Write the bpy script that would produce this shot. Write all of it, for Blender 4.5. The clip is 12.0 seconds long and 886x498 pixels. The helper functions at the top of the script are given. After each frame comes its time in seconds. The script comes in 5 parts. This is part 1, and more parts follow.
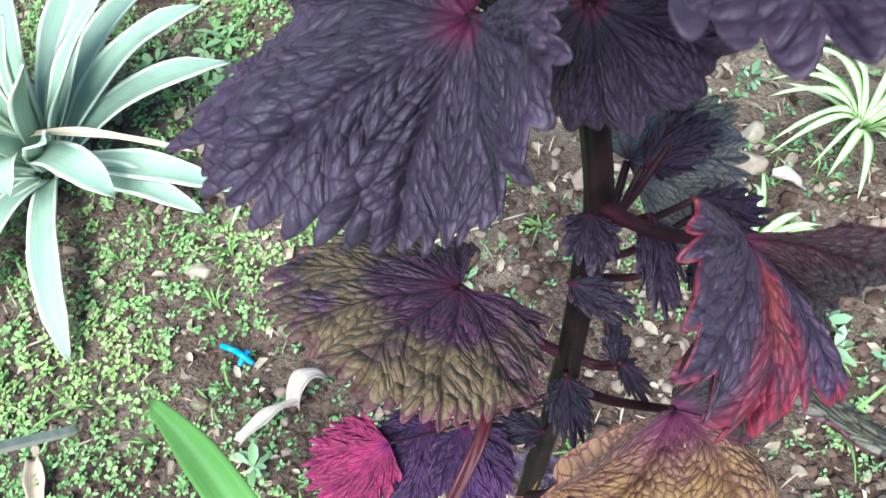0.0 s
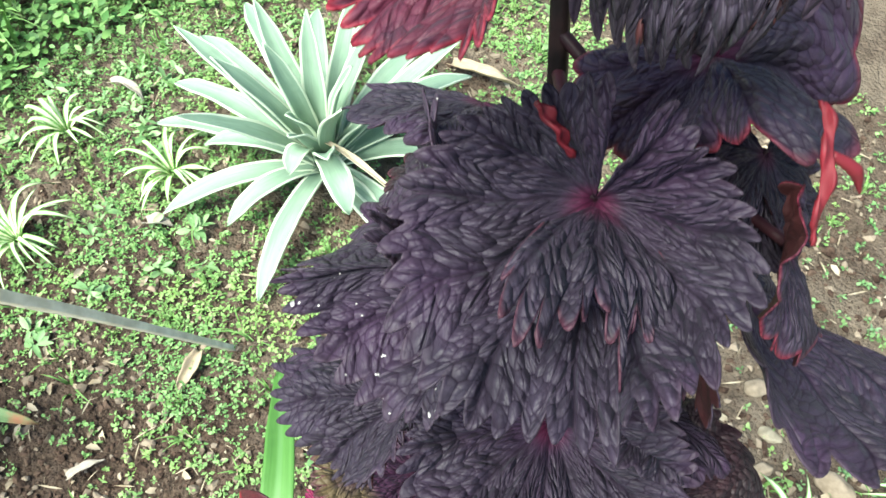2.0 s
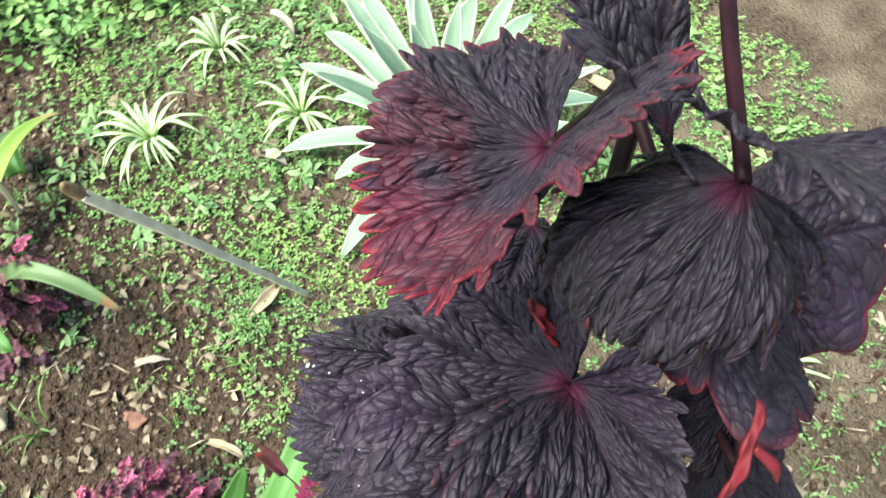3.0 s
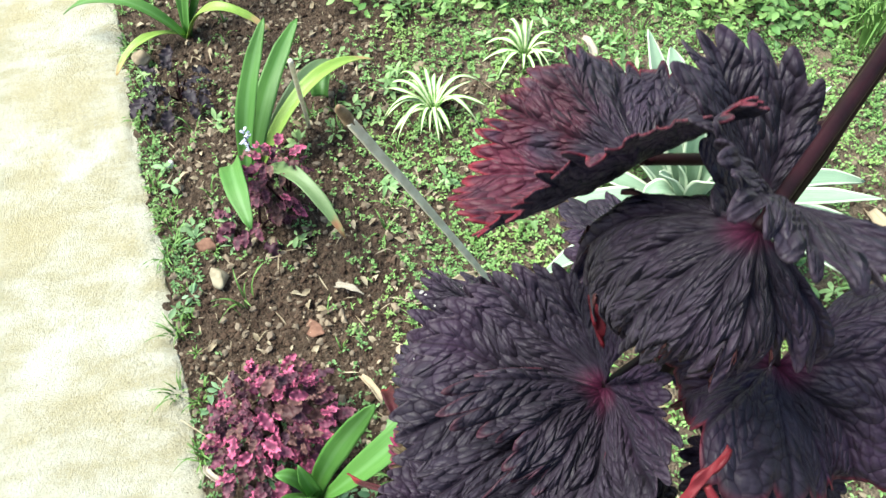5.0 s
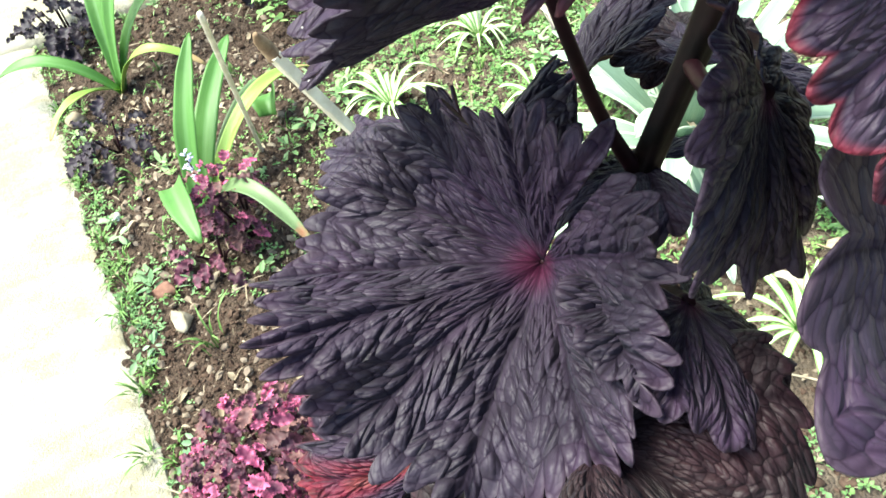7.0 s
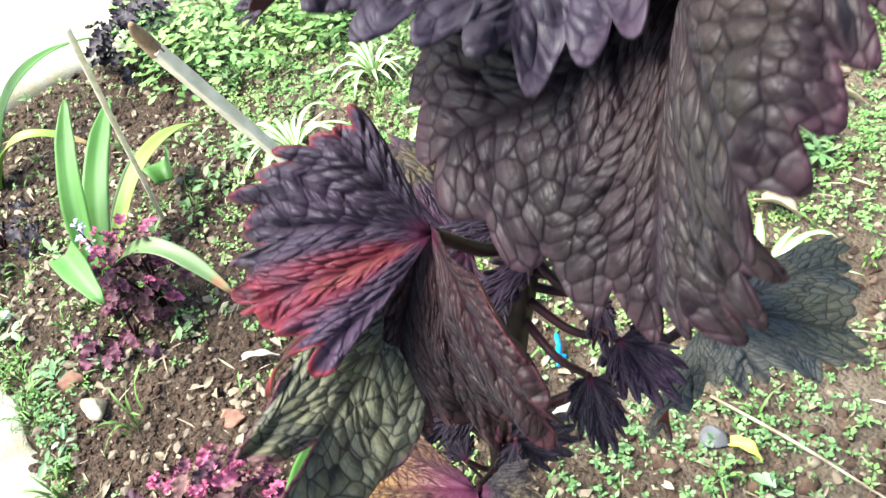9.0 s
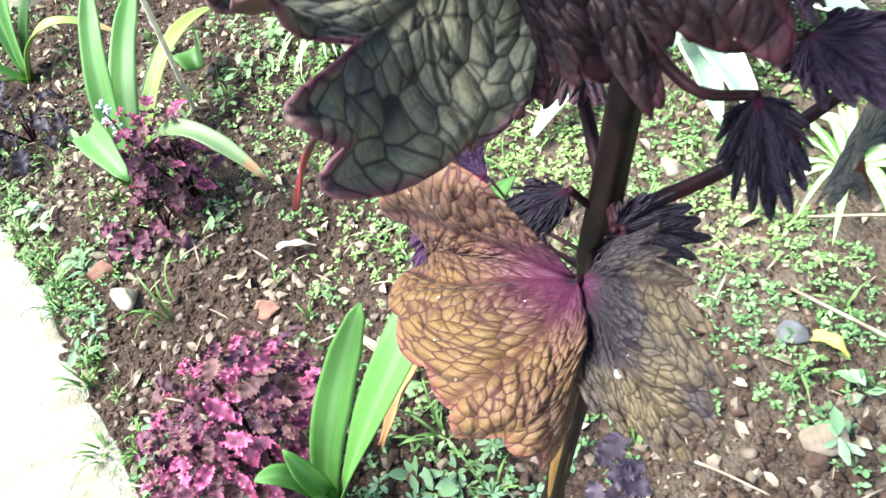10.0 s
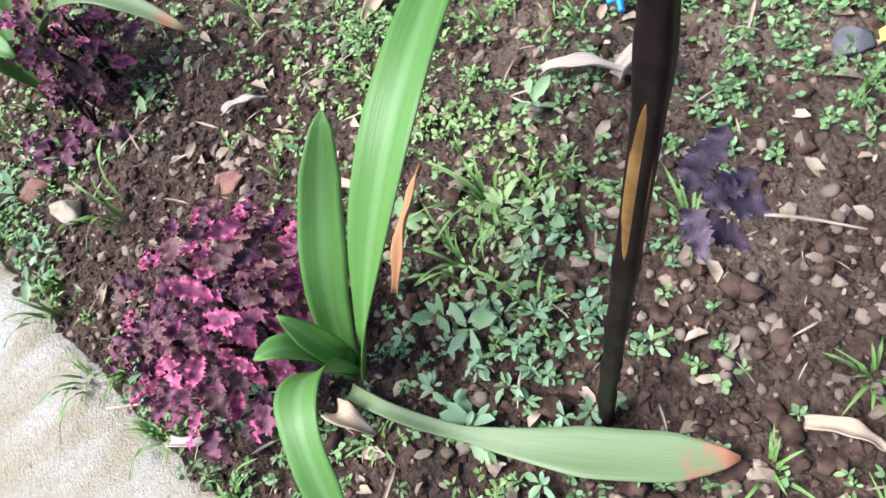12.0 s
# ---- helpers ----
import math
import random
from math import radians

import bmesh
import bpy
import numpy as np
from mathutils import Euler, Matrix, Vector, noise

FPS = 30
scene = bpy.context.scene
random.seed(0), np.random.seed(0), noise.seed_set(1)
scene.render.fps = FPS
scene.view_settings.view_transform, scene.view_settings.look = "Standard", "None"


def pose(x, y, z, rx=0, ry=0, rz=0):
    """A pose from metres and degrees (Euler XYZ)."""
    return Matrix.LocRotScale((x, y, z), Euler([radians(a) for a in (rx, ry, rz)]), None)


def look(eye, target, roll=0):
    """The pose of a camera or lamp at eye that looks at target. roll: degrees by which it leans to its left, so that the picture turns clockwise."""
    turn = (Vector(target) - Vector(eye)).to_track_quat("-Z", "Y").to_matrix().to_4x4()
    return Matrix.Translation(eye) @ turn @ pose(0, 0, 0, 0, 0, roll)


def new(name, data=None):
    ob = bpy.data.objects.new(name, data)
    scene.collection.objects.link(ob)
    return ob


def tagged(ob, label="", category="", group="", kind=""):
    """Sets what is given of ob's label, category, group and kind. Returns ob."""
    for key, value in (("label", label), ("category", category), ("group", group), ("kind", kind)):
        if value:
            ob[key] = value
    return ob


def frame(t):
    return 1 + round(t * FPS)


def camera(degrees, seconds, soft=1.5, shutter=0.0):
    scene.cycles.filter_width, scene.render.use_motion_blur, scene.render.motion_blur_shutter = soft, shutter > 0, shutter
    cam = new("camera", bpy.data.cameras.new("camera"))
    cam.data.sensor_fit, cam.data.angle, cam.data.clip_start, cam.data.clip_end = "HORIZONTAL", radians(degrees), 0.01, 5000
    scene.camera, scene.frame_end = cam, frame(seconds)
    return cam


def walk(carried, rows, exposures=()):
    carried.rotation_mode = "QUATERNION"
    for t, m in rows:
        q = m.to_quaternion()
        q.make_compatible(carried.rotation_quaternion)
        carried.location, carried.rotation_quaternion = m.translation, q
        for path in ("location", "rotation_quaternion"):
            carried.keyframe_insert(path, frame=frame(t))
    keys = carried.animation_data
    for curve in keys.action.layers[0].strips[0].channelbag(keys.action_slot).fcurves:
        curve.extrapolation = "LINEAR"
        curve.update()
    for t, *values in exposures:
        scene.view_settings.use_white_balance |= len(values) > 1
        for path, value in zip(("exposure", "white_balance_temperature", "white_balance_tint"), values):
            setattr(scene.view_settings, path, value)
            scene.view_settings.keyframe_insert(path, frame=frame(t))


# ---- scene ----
cam = camera(60.49, 12.0, shutter=0.2)
PATH = [
    (0, (0.0393, 0.0600, 0.7946), (-0.0867, 0.9053, -1.0136), -8.47),
    (0.5, (0.0417, 0.0809, 0.8408), (-0.1355, 0.8390, -1.0014), -7.77),
    (1, (0.0630, 0.0910, 0.8950), (-0.1893, 0.8464, -0.9396), -7.08),
    (1.5, (0.0985, 0.0967, 0.9424), (-0.3991, 0.8384, -0.8471), -6.46),
    (2, (0.1292, 0.1036, 0.9917), (-0.5546, 0.8415, -0.7369), -6.50),
    (2.5, (0.1292, 0.1314, 1.0060), (-0.6227, 0.7958, -0.7241), -7.02),
    (2.7, (0.1233, 0.1400, 1.0212), (-0.6583, 0.7380, -0.7200), -6.30),
    (4.3, (0.1613, 0.1849, 1.0827), (-0.6819, 0.1935, -0.7308), -4.62),
    (4.5, (0.1606, 0.1824, 1.0730), (-0.7441, 0.1379, -0.7101), -7.01),
    (5, (0.1819, 0.1788, 1.0618), (-0.9035, 0.1194, -0.6170), -9.49),
    (5.5, (0.1883, 0.1933, 0.9765), (-0.8793, 0.0752, -0.7106), -16.19),
    (6, (0.2004, 0.1869, 0.9252), (-0.9282, 0.0894, -0.7231), -16.05),
    (6.5, (0.2035, 0.1739, 0.8803), (-0.9623, 0.1167, -0.7438), -15.85),
    (7, (0.2132, 0.1685, 0.8593), (-1.0454, 0.1543, -0.6949), -18.16),
    (9, (0.2301, 0.1191, 0.7473), (-1.1285, 0.3934, -0.6945), -18.85),
    (9.5, (0.2285, 0.1088, 0.6999), (-1.0558, 0.2914, -0.8224), -20.69),
    (10, (0.2124, 0.0911, 0.6604), (-1.0753, 0.2006, -0.8660), -22.93),
    (10.5, (0.2022, 0.0876, 0.6279), (-1.1106, 0.1397, -0.8801), -27.62),
    (11, (0.2004, 0.0763, 0.5888), (-1.0372, 0.0258, -0.9815), -32.65),
    (11.5, (0.1977, 0.0636, 0.5589), (-0.9578, -0.0282, -1.0709), -38.23),
    (12, (0.1791, 0.0566, 0.5267), (-0.9043, 0.0244, -1.1542), -41.67),
]
walk(cam, [(t, look(eye, target, roll)) for t, eye, target, roll in PATH], [(0, 1.6, 5640, 5), (1.0, 1.64, 5840, 4), (1.5, 1.85, 5940, 3), (2.2, 1.62, 6500, -6), (4.3, 1.5, 6700, -6), (5.5, 1.42, 6440, -1), (6.2, 1.85, 6440, 0), (7, 2.05, 6540, -3), (8.8, 2.1, 6440, 0), (9.6, 2.25, 6290, 4), (10.5, 1.82, 5940, 6), (11.5, 1.36, 5990, 14), (12, 1.36, 5940, 17)])

# ---- world, sun, exposure ----
world = bpy.data.worlds.new("sky")
scene.world = world
world.use_nodes = True
wn = world.node_tree
sky = wn.nodes.new("ShaderNodeTexSky")
sky.sky_type = 'NISHITA'
sky.sun_disc = False
sky.sun_elevation, sky.sun_rotation = radians(62), radians(200)
sky.air_density, sky.dust_density, sky.ozone_density = 1.0, 2.0, 1.0
wn.links.new(sky.outputs[0], wn.nodes["Background"].inputs[0])
wn.nodes["Background"].inputs[1].default_value = 0.085
sun_data = bpy.data.lights.new("sun", 'SUN')
sun_data.energy, sun_data.angle, sun_data.color = 3.2, radians(38), (1.0, 0.97, 0.92)
sun = new("sun", sun_data)
sun.matrix_world = look((-0.4, -1.1, 2.2), (0, 0, 0))


# ---- small tools ----
def vnoise(x, y, seed=0):
    """Smooth value noise in 0..1 on arrays."""
    x, y = np.asarray(x, float), np.asarray(y, float)
    xi, yi = np.floor(x).astype(np.int64), np.floor(y).astype(np.int64)
    fx, fy = x - xi, y - yi
    fx, fy = fx * fx * (3 - 2 * fx), fy * fy * (3 - 2 * fy)

    def h(a, b):
        n = (a * 374761393 + b * 668265263 + seed * 1442695041) & 0x7fffffff
        n = ((n ^ (n >> 13)) * 1274126177) & 0x7fffffff
        return ((n ^ (n >> 16)) & 0xffff) / 65535.0
    return (h(xi, yi) * (1 - fx) + h(xi + 1, yi) * fx) * (1 - fy) + (h(xi, yi + 1) * (1 - fx) + h(xi + 1, yi + 1) * fx) * fy


def fbm(x, y, seed=0, octaves=4):
    total, amp = 0, 0.5
    for i in range(octaves):
        total = total + amp * vnoise(np.asarray(x) * 2 ** i, np.asarray(y) * 2 ** i, seed + i)
        amp /= 2
    return total


def smooth(a, b, x):
    t = np.clip((x - a) / (b - a), 0, 1)
    return t * t * (3 - 2 * t)


def mesh_of(name, verts, faces, attrs=None, mats=(), face_mats=None, flat=False):
    me = bpy.data.meshes.new(name)
    me.from_pydata(np.asarray(verts, float).tolist(), [], [tuple(f) for f in (faces.tolist() if isinstance(faces, np.ndarray) else faces)])
    for key, values in (attrs or {}).items():
        me.attributes.new(key, 'FLOAT', 'POINT').data.foreach_set("value", np.asarray(values, np.float32).ravel())
    for m in mats:
        me.materials.append(m)
    if face_mats is not None:
        me.polygons.foreach_set("material_index", np.asarray(face_mats, np.int32))
    if not flat:
        me.polygons.foreach_set("use_smooth", np.ones(len(me.polygons), bool))
    me.update()
    return me


def part(name, me, parent, label=""):
    ob = new(name, me)
    ob.parent = parent
    if parent.data is None:
        ob.matrix_parent_inverse = Matrix.Translation(-Vector(parent.location))
    if label:
        tagged(ob, label)
    return ob


def root(name, place, label, category, group="", kind=""):
    ob = new(name)
    ob.empty_display_size = 0.02
    ob.location = place
    return tagged(ob, label, category, group, kind)


def grid_faces(nu, nv, closed=False):
    """Quads of an nu x nv grid, v the fast index; closed joins the last v to the first."""
    i, j = np.meshgrid(np.arange(nu - 1), np.arange(nv if closed else nv - 1), indexing="ij")
    k = (j + 1) % nv
    return np.stack([i * nv + j, i * nv + k, (i + 1) * nv + k, (i + 1) * nv + j], -1).reshape(-1, 4)


def tube(points, radii, sides=10, ridge=0.0, ridges=4):
    """A tube along a smoothed line of points; ridge gives it grooves."""
    pts, rad = np.asarray(points, float), np.asarray(radii, float)
    n = max(12, len(pts) * (8 if len(pts) < 20 else 3))
    t = np.linspace(0, len(pts) - 1, n)
    pad = np.vstack([2 * pts[0] - pts[1], pts, 2 * pts[-1] - pts[-2]])
    i = np.minimum(t.astype(int), len(pts) - 2)
    f = (t - i)[:, None]
    p0, p1, p2, p3 = pad[i], pad[i + 1], pad[i + 2], pad[i + 3]
    c = 0.5 * (2 * p1 + (p2 - p0) * f + (2 * p0 - 5 * p1 + 4 * p2 - p3) * f ** 2 + (3 * p1 - p0 - 3 * p2 + p3) * f ** 3)
    r = np.interp(t, np.arange(len(pts)), rad)
    d = np.gradient(c, axis=0)
    d /= np.linalg.norm(d, axis=1)[:, None]
    ref = np.array([0.31, 0.9, 0.12])
    a = np.cross(d, ref)
    a /= np.linalg.norm(a, axis=1)[:, None]
    b = np.cross(d, a)
    ang = np.linspace(0, 2 * np.pi, sides, endpoint=False)
    prof = 1 + ridge * np.cos(ridges * ang)
    v = c[:, None] + (r[:, None] * prof)[..., None] * (np.cos(ang)[None, :, None] * a[:, None] + np.sin(ang)[None, :, None] * b[:, None])
    faces = [list(q) for q in grid_faces(n, sides, True)]
    faces.append(list(range(sides))[::-1])
    faces.append([(n - 1) * sides + k for k in range(sides)])
    return v.reshape(-1, 3), faces


# ---- materials ----
def material(name, rough=0.6, spec=0.3):
    m = bpy.data.materials.new(name)
    m.use_nodes = True
    b = m.node_tree.nodes["Principled BSDF"]
    b.inputs["Roughness"].default_value = rough
    b.inputs["Specular IOR Level"].default_value = spec
    return m, m.node_tree, b


def attribute(nt, name):
    n = nt.nodes.new("ShaderNodeAttribute")
    n.attribute_name = name
    return n.outputs["Fac"]


def mix(nt, fac, a, b):
    n = nt.nodes.new("ShaderNodeMix")
    n.data_type = 'RGBA'
    for sock, v in ((0, fac), (6, a), (7, b)):
        if isinstance(v, bpy.types.NodeSocket):
            nt.links.new(v, n.inputs[sock])
        elif sock == 0:
            n.inputs[0].default_value = v
        else:
            n.inputs[sock].default_value = (*v, 1)
    return n.outputs[2]


def math_node(nt, op, a, b=0.0):
    n = nt.nodes.new("ShaderNodeMath")
    n.operation = op
    for i, v in enumerate((a, b)):
        if isinstance(v, bpy.types.NodeSocket):
            nt.links.new(v, n.inputs[i])
        else:
            n.inputs[i].default_value = v
    return n.outputs[0]


def ramp(nt, value, lo, hi, to0=0.0, to1=1.0):
    n = nt.nodes.new("ShaderNodeMapRange")
    n.interpolation_type = 'SMOOTHSTEP'
    nt.links.new(value, n.inputs[0])
    for i, v in enumerate((lo, hi, to0, to1)):
        n.inputs[i + 1].default_value = v
    return n.outputs[0]


def coords(nt):
    return nt.nodes.new("ShaderNodeTexCoord").outputs["Object"]


def noise_of(nt, scale, detail=3.0, rough=0.55, vec=None):
    n = nt.nodes.new("ShaderNodeTexNoise")
    n.inputs["Scale"].default_value = scale
    n.inputs["Detail"].default_value = detail
    n.inputs["Roughness"].default_value = rough
    nt.links.new(vec if vec is not None else coords(nt), n.inputs["Vector"])
    return n.outputs["Fac"]


def bump(nt, b, height, strength, distance):
    n = nt.nodes.new("ShaderNodeBump")
    n.inputs["Strength"].default_value = strength
    n.inputs["Distance"].default_value = distance
    nt.links.new(height, n.inputs["Height"])
    nt.links.new(n.outputs[0], b.inputs["Normal"])


def leaf_material(name, base=(0.0285, 0.0205, 0.0345), vein=(0.004, 0.003, 0.005), heart=(0.085, 0.010, 0.038), rim=(0.045, 0.028, 0.045), accents=(), rough=0.64, specks=0.0, heart_size=0.12, vein_width=1.0, haze=None, netted=0.34, cells=1.0):
    """A broad dark leaf: puckered cells between thin dark veins, a flushed heart, a paler rim and patches of other colours.
    accents: colour, middle angle and half width (of the half spread), inner and outer radius, strength."""
    m, nt, b = material(name, rough, 0.42)
    ang, rad, th, rl, rr = (attribute(nt, k) for k in ("ang", "rad", "th", "rl", "rr"))
    mottled, broad = noise_of(nt, 70, 4), noise_of(nt, 17, 3)
    col = mix(nt, ramp(nt, mottled, 0.3, 0.75), tuple(c * 0.7 for c in base), tuple(c * 1.3 for c in base))
    col = mix(nt, ramp(nt, broad, 0.42, 0.68, 0, 0.7), col, haze or (base[0] * 1.7, base[1] * 1.2, base[2] * 1.6))
    fine = noise_of(nt, 300, 2)
    # veins: main ones from the heart, forks off them, and a net that divides the blade into raised panels
    main = math_node(nt, 'PINGPONG', th, 0.26)
    branch = math_node(nt, 'PINGPONG', math_node(nt, 'SUBTRACT', rl, math_node(nt, 'MULTIPLY', main, 1.5)), 0.17)
    reach = math_node(nt, 'SUBTRACT', math_node(nt, 'MULTIPLY', rr, 185.0), math_node(nt, 'MULTIPLY', main, 6.5))
    nets, domes = [], []
    for across_, along_, wobble, grain in ((12.5 * cells, cells, 0.6, 70), (29.0 * cells, 2.6 * cells, 0.9, 130)):
        xyz = nt.nodes.new("ShaderNodeCombineXYZ")
        shift = math_node(nt, 'MULTIPLY', math_node(nt, 'SUBTRACT', noise_of(nt, grain, 2), 0.5), wobble)
        nt.links.new(math_node(nt, 'ADD', math_node(nt, 'MULTIPLY', th, across_), shift), xyz.inputs[0])
        nt.links.new(math_node(nt, 'SUBTRACT', math_node(nt, 'MULTIPLY', reach, along_), shift), xyz.inputs[1])
        net = nt.nodes.new("ShaderNodeTexVoronoi")
        net.feature = 'DISTANCE_TO_EDGE'
        net.inputs["Scale"].default_value = 1.0
        net.inputs["Randomness"].default_value = 0.8
        nt.links.new(xyz.outputs[0], net.inputs["Vector"])
        nets.append(net.outputs["Distance"])
        dome = nt.nodes.new("ShaderNodeTexVoronoi")
        dome.inputs["Randomness"].default_value = 0.8
        dome.inputs["Scale"].default_value = 1.0
        nt.links.new(xyz.outputs[0], dome.inputs["Vector"])
        domes.append(math_node(nt, 'SUBTRACT', 1.0, math_node(nt, 'MULTIPLY', math_node(nt, 'POWER', dome.outputs["Distance"], 2.0), 1.3)))
    d1, d2 = math_node(nt, 'MULTIPLY', main, rr), math_node(nt, 'MULTIPLY', branch, rr)
    d3, d4 = nets
    strong = ramp(nt, noise_of(nt, 60, 2), 0.38, 0.66, netted, max(0.75, netted))
    for colour, a0, aw, s0, s1, strength in accents:
        near = ramp(nt, math_node(nt, 'ABSOLUTE', math_node(nt, 'SUBTRACT', ang, a0)), aw * 0.35, aw, 1, 0)
        inside = math_node(nt, 'MULTIPLY', ramp(nt, rad, s0 - 0.12, s0 + 0.06), ramp(nt, rad, s1 - 0.03, s1 + 0.1, 1, 0))
        patch = ramp(nt, noise_of(nt, 42, 4), 0.30, 0.56)
        mask = math_node(nt, 'MULTIPLY', math_node(nt, 'MULTIPLY', near, inside), math_node(nt, 'MULTIPLY', patch, strength))
        col = mix(nt, mask, col, colour)
    col = mix(nt, math_node(nt, 'MULTIPLY', ramp(nt, rad, 0.93, 1.0, 0, 0.8), ramp(nt, broad, 0.4, 0.6, 0.25, 1.0)), col, rim)
    col = mix(nt, ramp(nt, rad, heart_size * 0.25, heart_size * 1.6, 0.9, 0), col, heart)
    # vein colour, which also paints in the groove shade that bump cannot cast
    vein_shade = math_node(nt, 'MAXIMUM', ramp(nt, d1, 0.0001, 0.0007 * vein_width, 0.6, 0), ramp(nt, d2, 0.0001, 0.0008 * vein_width, 0.4, 0))
    vein_shade = math_node(nt, 'MAXIMUM', vein_shade, math_node(nt, 'MULTIPLY', ramp(nt, d3, 0.0, 0.065 * vein_width, 0.62 if netted < 0.5 else 0.75, 0), strong))
    vein_shade = math_node(nt, 'MAXIMUM', vein_shade, math_node(nt, 'MULTIPLY', ramp(nt, d4, 0.0, 0.10, 0.30, 0), strong))
    col = mix(nt, vein_shade, col, vein)
    if specks:
        col = mix(nt, ramp(nt, noise_of(nt, 330, 1, 0.4), 0.80 - specks * 0.06, 0.82 - specks * 0.06), col, (0.42, 0.40, 0.38))
    nt.links.new(col, b.inputs["Base Color"])
    # gloss drops along the veins, standing in for occlusion in the grooves
    nt.links.new(math_node(nt, 'MULTIPLY', ramp(nt, d3, 0.0, 0.10, 0.3, 1.0), ramp(nt, d1, 0.0002, 0.0012, 0.10, 0.30)), b.inputs["Specular IOR Level"])
    nt.links.new(ramp(nt, fine, 0.3, 0.8, rough - 0.12, rough + 0.10), b.inputs["Roughness"])
    b.inputs["Sheen Weight"].default_value = 0.03
    b.inputs["Sheen Roughness"].default_value = 0.4
    b.inputs["Sheen Tint"].default_value = (0.72, 0.70, 0.9, 1)
    puff = math_node(nt, 'ADD', domes[0], math_node(nt, 'MULTIPLY', domes[1], 0.16))
    puff = math_node(nt, 'MULTIPLY', puff, math_node(nt, 'MULTIPLY', ramp(nt, d1, 0, 0.0020, 0.5, 1.0), ramp(nt, d2, 0, 0.0016, 0.65, 1.0)))
    # panels are flatter by the heart and along the teeth
    puff = math_node(nt, 'MULTIPLY', puff, math_node(nt, 'MULTIPLY', ramp(nt, rad, 0.06, 0.50, 0.12, 1.0), ramp(nt, rad, 0.85, 1.0, 1.0, 0.45)))
    relief = math_node(nt, 'ADD', puff, math_node(nt, 'MULTIPLY', noise_of(nt, 140, 2), 0.09))
    bump(nt, b, math_node(nt, 'ADD', relief, math_node(nt, 'MULTIPLY', fine, 0.04)), 1.0, 0.0027 / cells)
    return m


def plain_material(name, lo, hi, rough=0.7, scale=30, bump_scale=120, bump_strength=0.3, spec=0.25, distance=0.001, vary=0.0):
    m, nt, b = material(name, rough, spec)
    col = mix(nt, ramp(nt, noise_of(nt, scale, 4), 0.3, 0.7), lo, hi)
    if vary:
        info = nt.nodes.new("ShaderNodeNewGeometry").outputs["Random Per Island"]
        col = mix(nt, math_node(nt, 'MULTIPLY', info, vary), col, tuple(min(1, c * 1.9) for c in hi))
    nt.links.new(col, b.inputs["Base Color"])
    bump(nt, b, noise_of(nt, bump_scale, 4), bump_strength, distance)
    return m


DARK_UNDER = plain_material("leaf_underside", (0.030, 0.010, 0.012), (0.055, 0.014, 0.016), 0.6, 60)
MAROON_UNDER = plain_material("leaf_underside_maroon", (0.045, 0.007, 0.008), (0.11, 0.014, 0.014), 0.5, 60)
LEAF_DARK = leaf_material("leaf_dark")
LEAF_SPECKED = leaf_material("leaf_specked", specks=1.0)
STEM_DARK = plain_material("stem_dark", (0.004, 0.003, 0.003), (0.015, 0.008, 0.008), 0.45, 80, 200, 0.3, 0.10)
PETIOLE = plain_material("petiole_purple", (0.010, 0.004, 0.006), (0.028, 0.008, 0.012), 0.5, 60, spec=0.12)
LEAF_RED_EDGE = leaf_material("leaf_red_edged", rim=(0.16, 0.012, 0.025), heart_size=0.16)
LEAF_FLUSHED = leaf_material("leaf_red_flushed", rim=(0.24, 0.016, 0.030), accents=[((0.17, 0.012, 0.022), 0.1, 0.7, 0.45, 1.0, 0.4)])
LEAF_OLIVE_FOOT = leaf_material("leaf_olive_tipped", base=(0.036, 0.017, 0.032), accents=[((0.13, 0.10, 0.040), 0.0, 1.1, 0.55, 0.98, 0.7)], rim=(0.09, 0.02, 0.04))
LEAF_GREEN = leaf_material("leaf_green_between_veins", base=(0.125, 0.13, 0.10), vein=(0.012, 0.009, 0.014), rim=(0.12, 0.02, 0.05), accents=[((0.25, 0.235, 0.13), 0.0, 0.9, 0.45, 1.0, 0.7)], heart=(0.05, 0.02, 0.03), vein_width=1.5, netted=1.0, haze=(0.07, 0.075, 0.075), heart_size=0.2, cells=1.2)
LEAF_PALE = leaf_material("leaf_pale_blue", base=(0.155, 0.150, 0.135), vein=(0.014, 0.014, 0.02), rim=(0.15, 0.14, 0.09), accents=[((0.22, 0.20, 0.12), 0.3, 0.6, 0.5, 1.0, 0.8)], heart=(0.05, 0.01, 0.02), netted=0.9, haze=(0.12, 0.125, 0.135), vein_width=1.6, cells=1.3)
LEAF_MAROON = leaf_material("leaf_maroon_black", base=(0.015, 0.0065, 0.0085), haze=(0.036, 0.010, 0.013), rim=(0.07, 0.010, 0.020), netted=0.7, cells=1.3)
LEAF_RED = leaf_material("leaf_red_lobe", rim=(0.18, 0.015, 0.025), accents=[((0.15, 0.010, 0.022), 0.45, 0.34, 0.2, 1.0, 0.8), ((0.17, 0.045, 0.04), 0.5, 0.12, 0.1, 0.6, 0.6)])
# brown and olive tones stand in for light coming through the backlit blade
LEAF_MID = leaf_material("leaf_purple_black", base=(0.019, 0.011, 0.014), accents=[((0.036, 0.032, 0.022), 0.0, 0.6, 0.3, 0.8, 0.35)], rim=(0.05, 0.016, 0.028), haze=(0.042, 0.014, 0.021), netted=0.9, vein_width=1.6, cells=1.6)
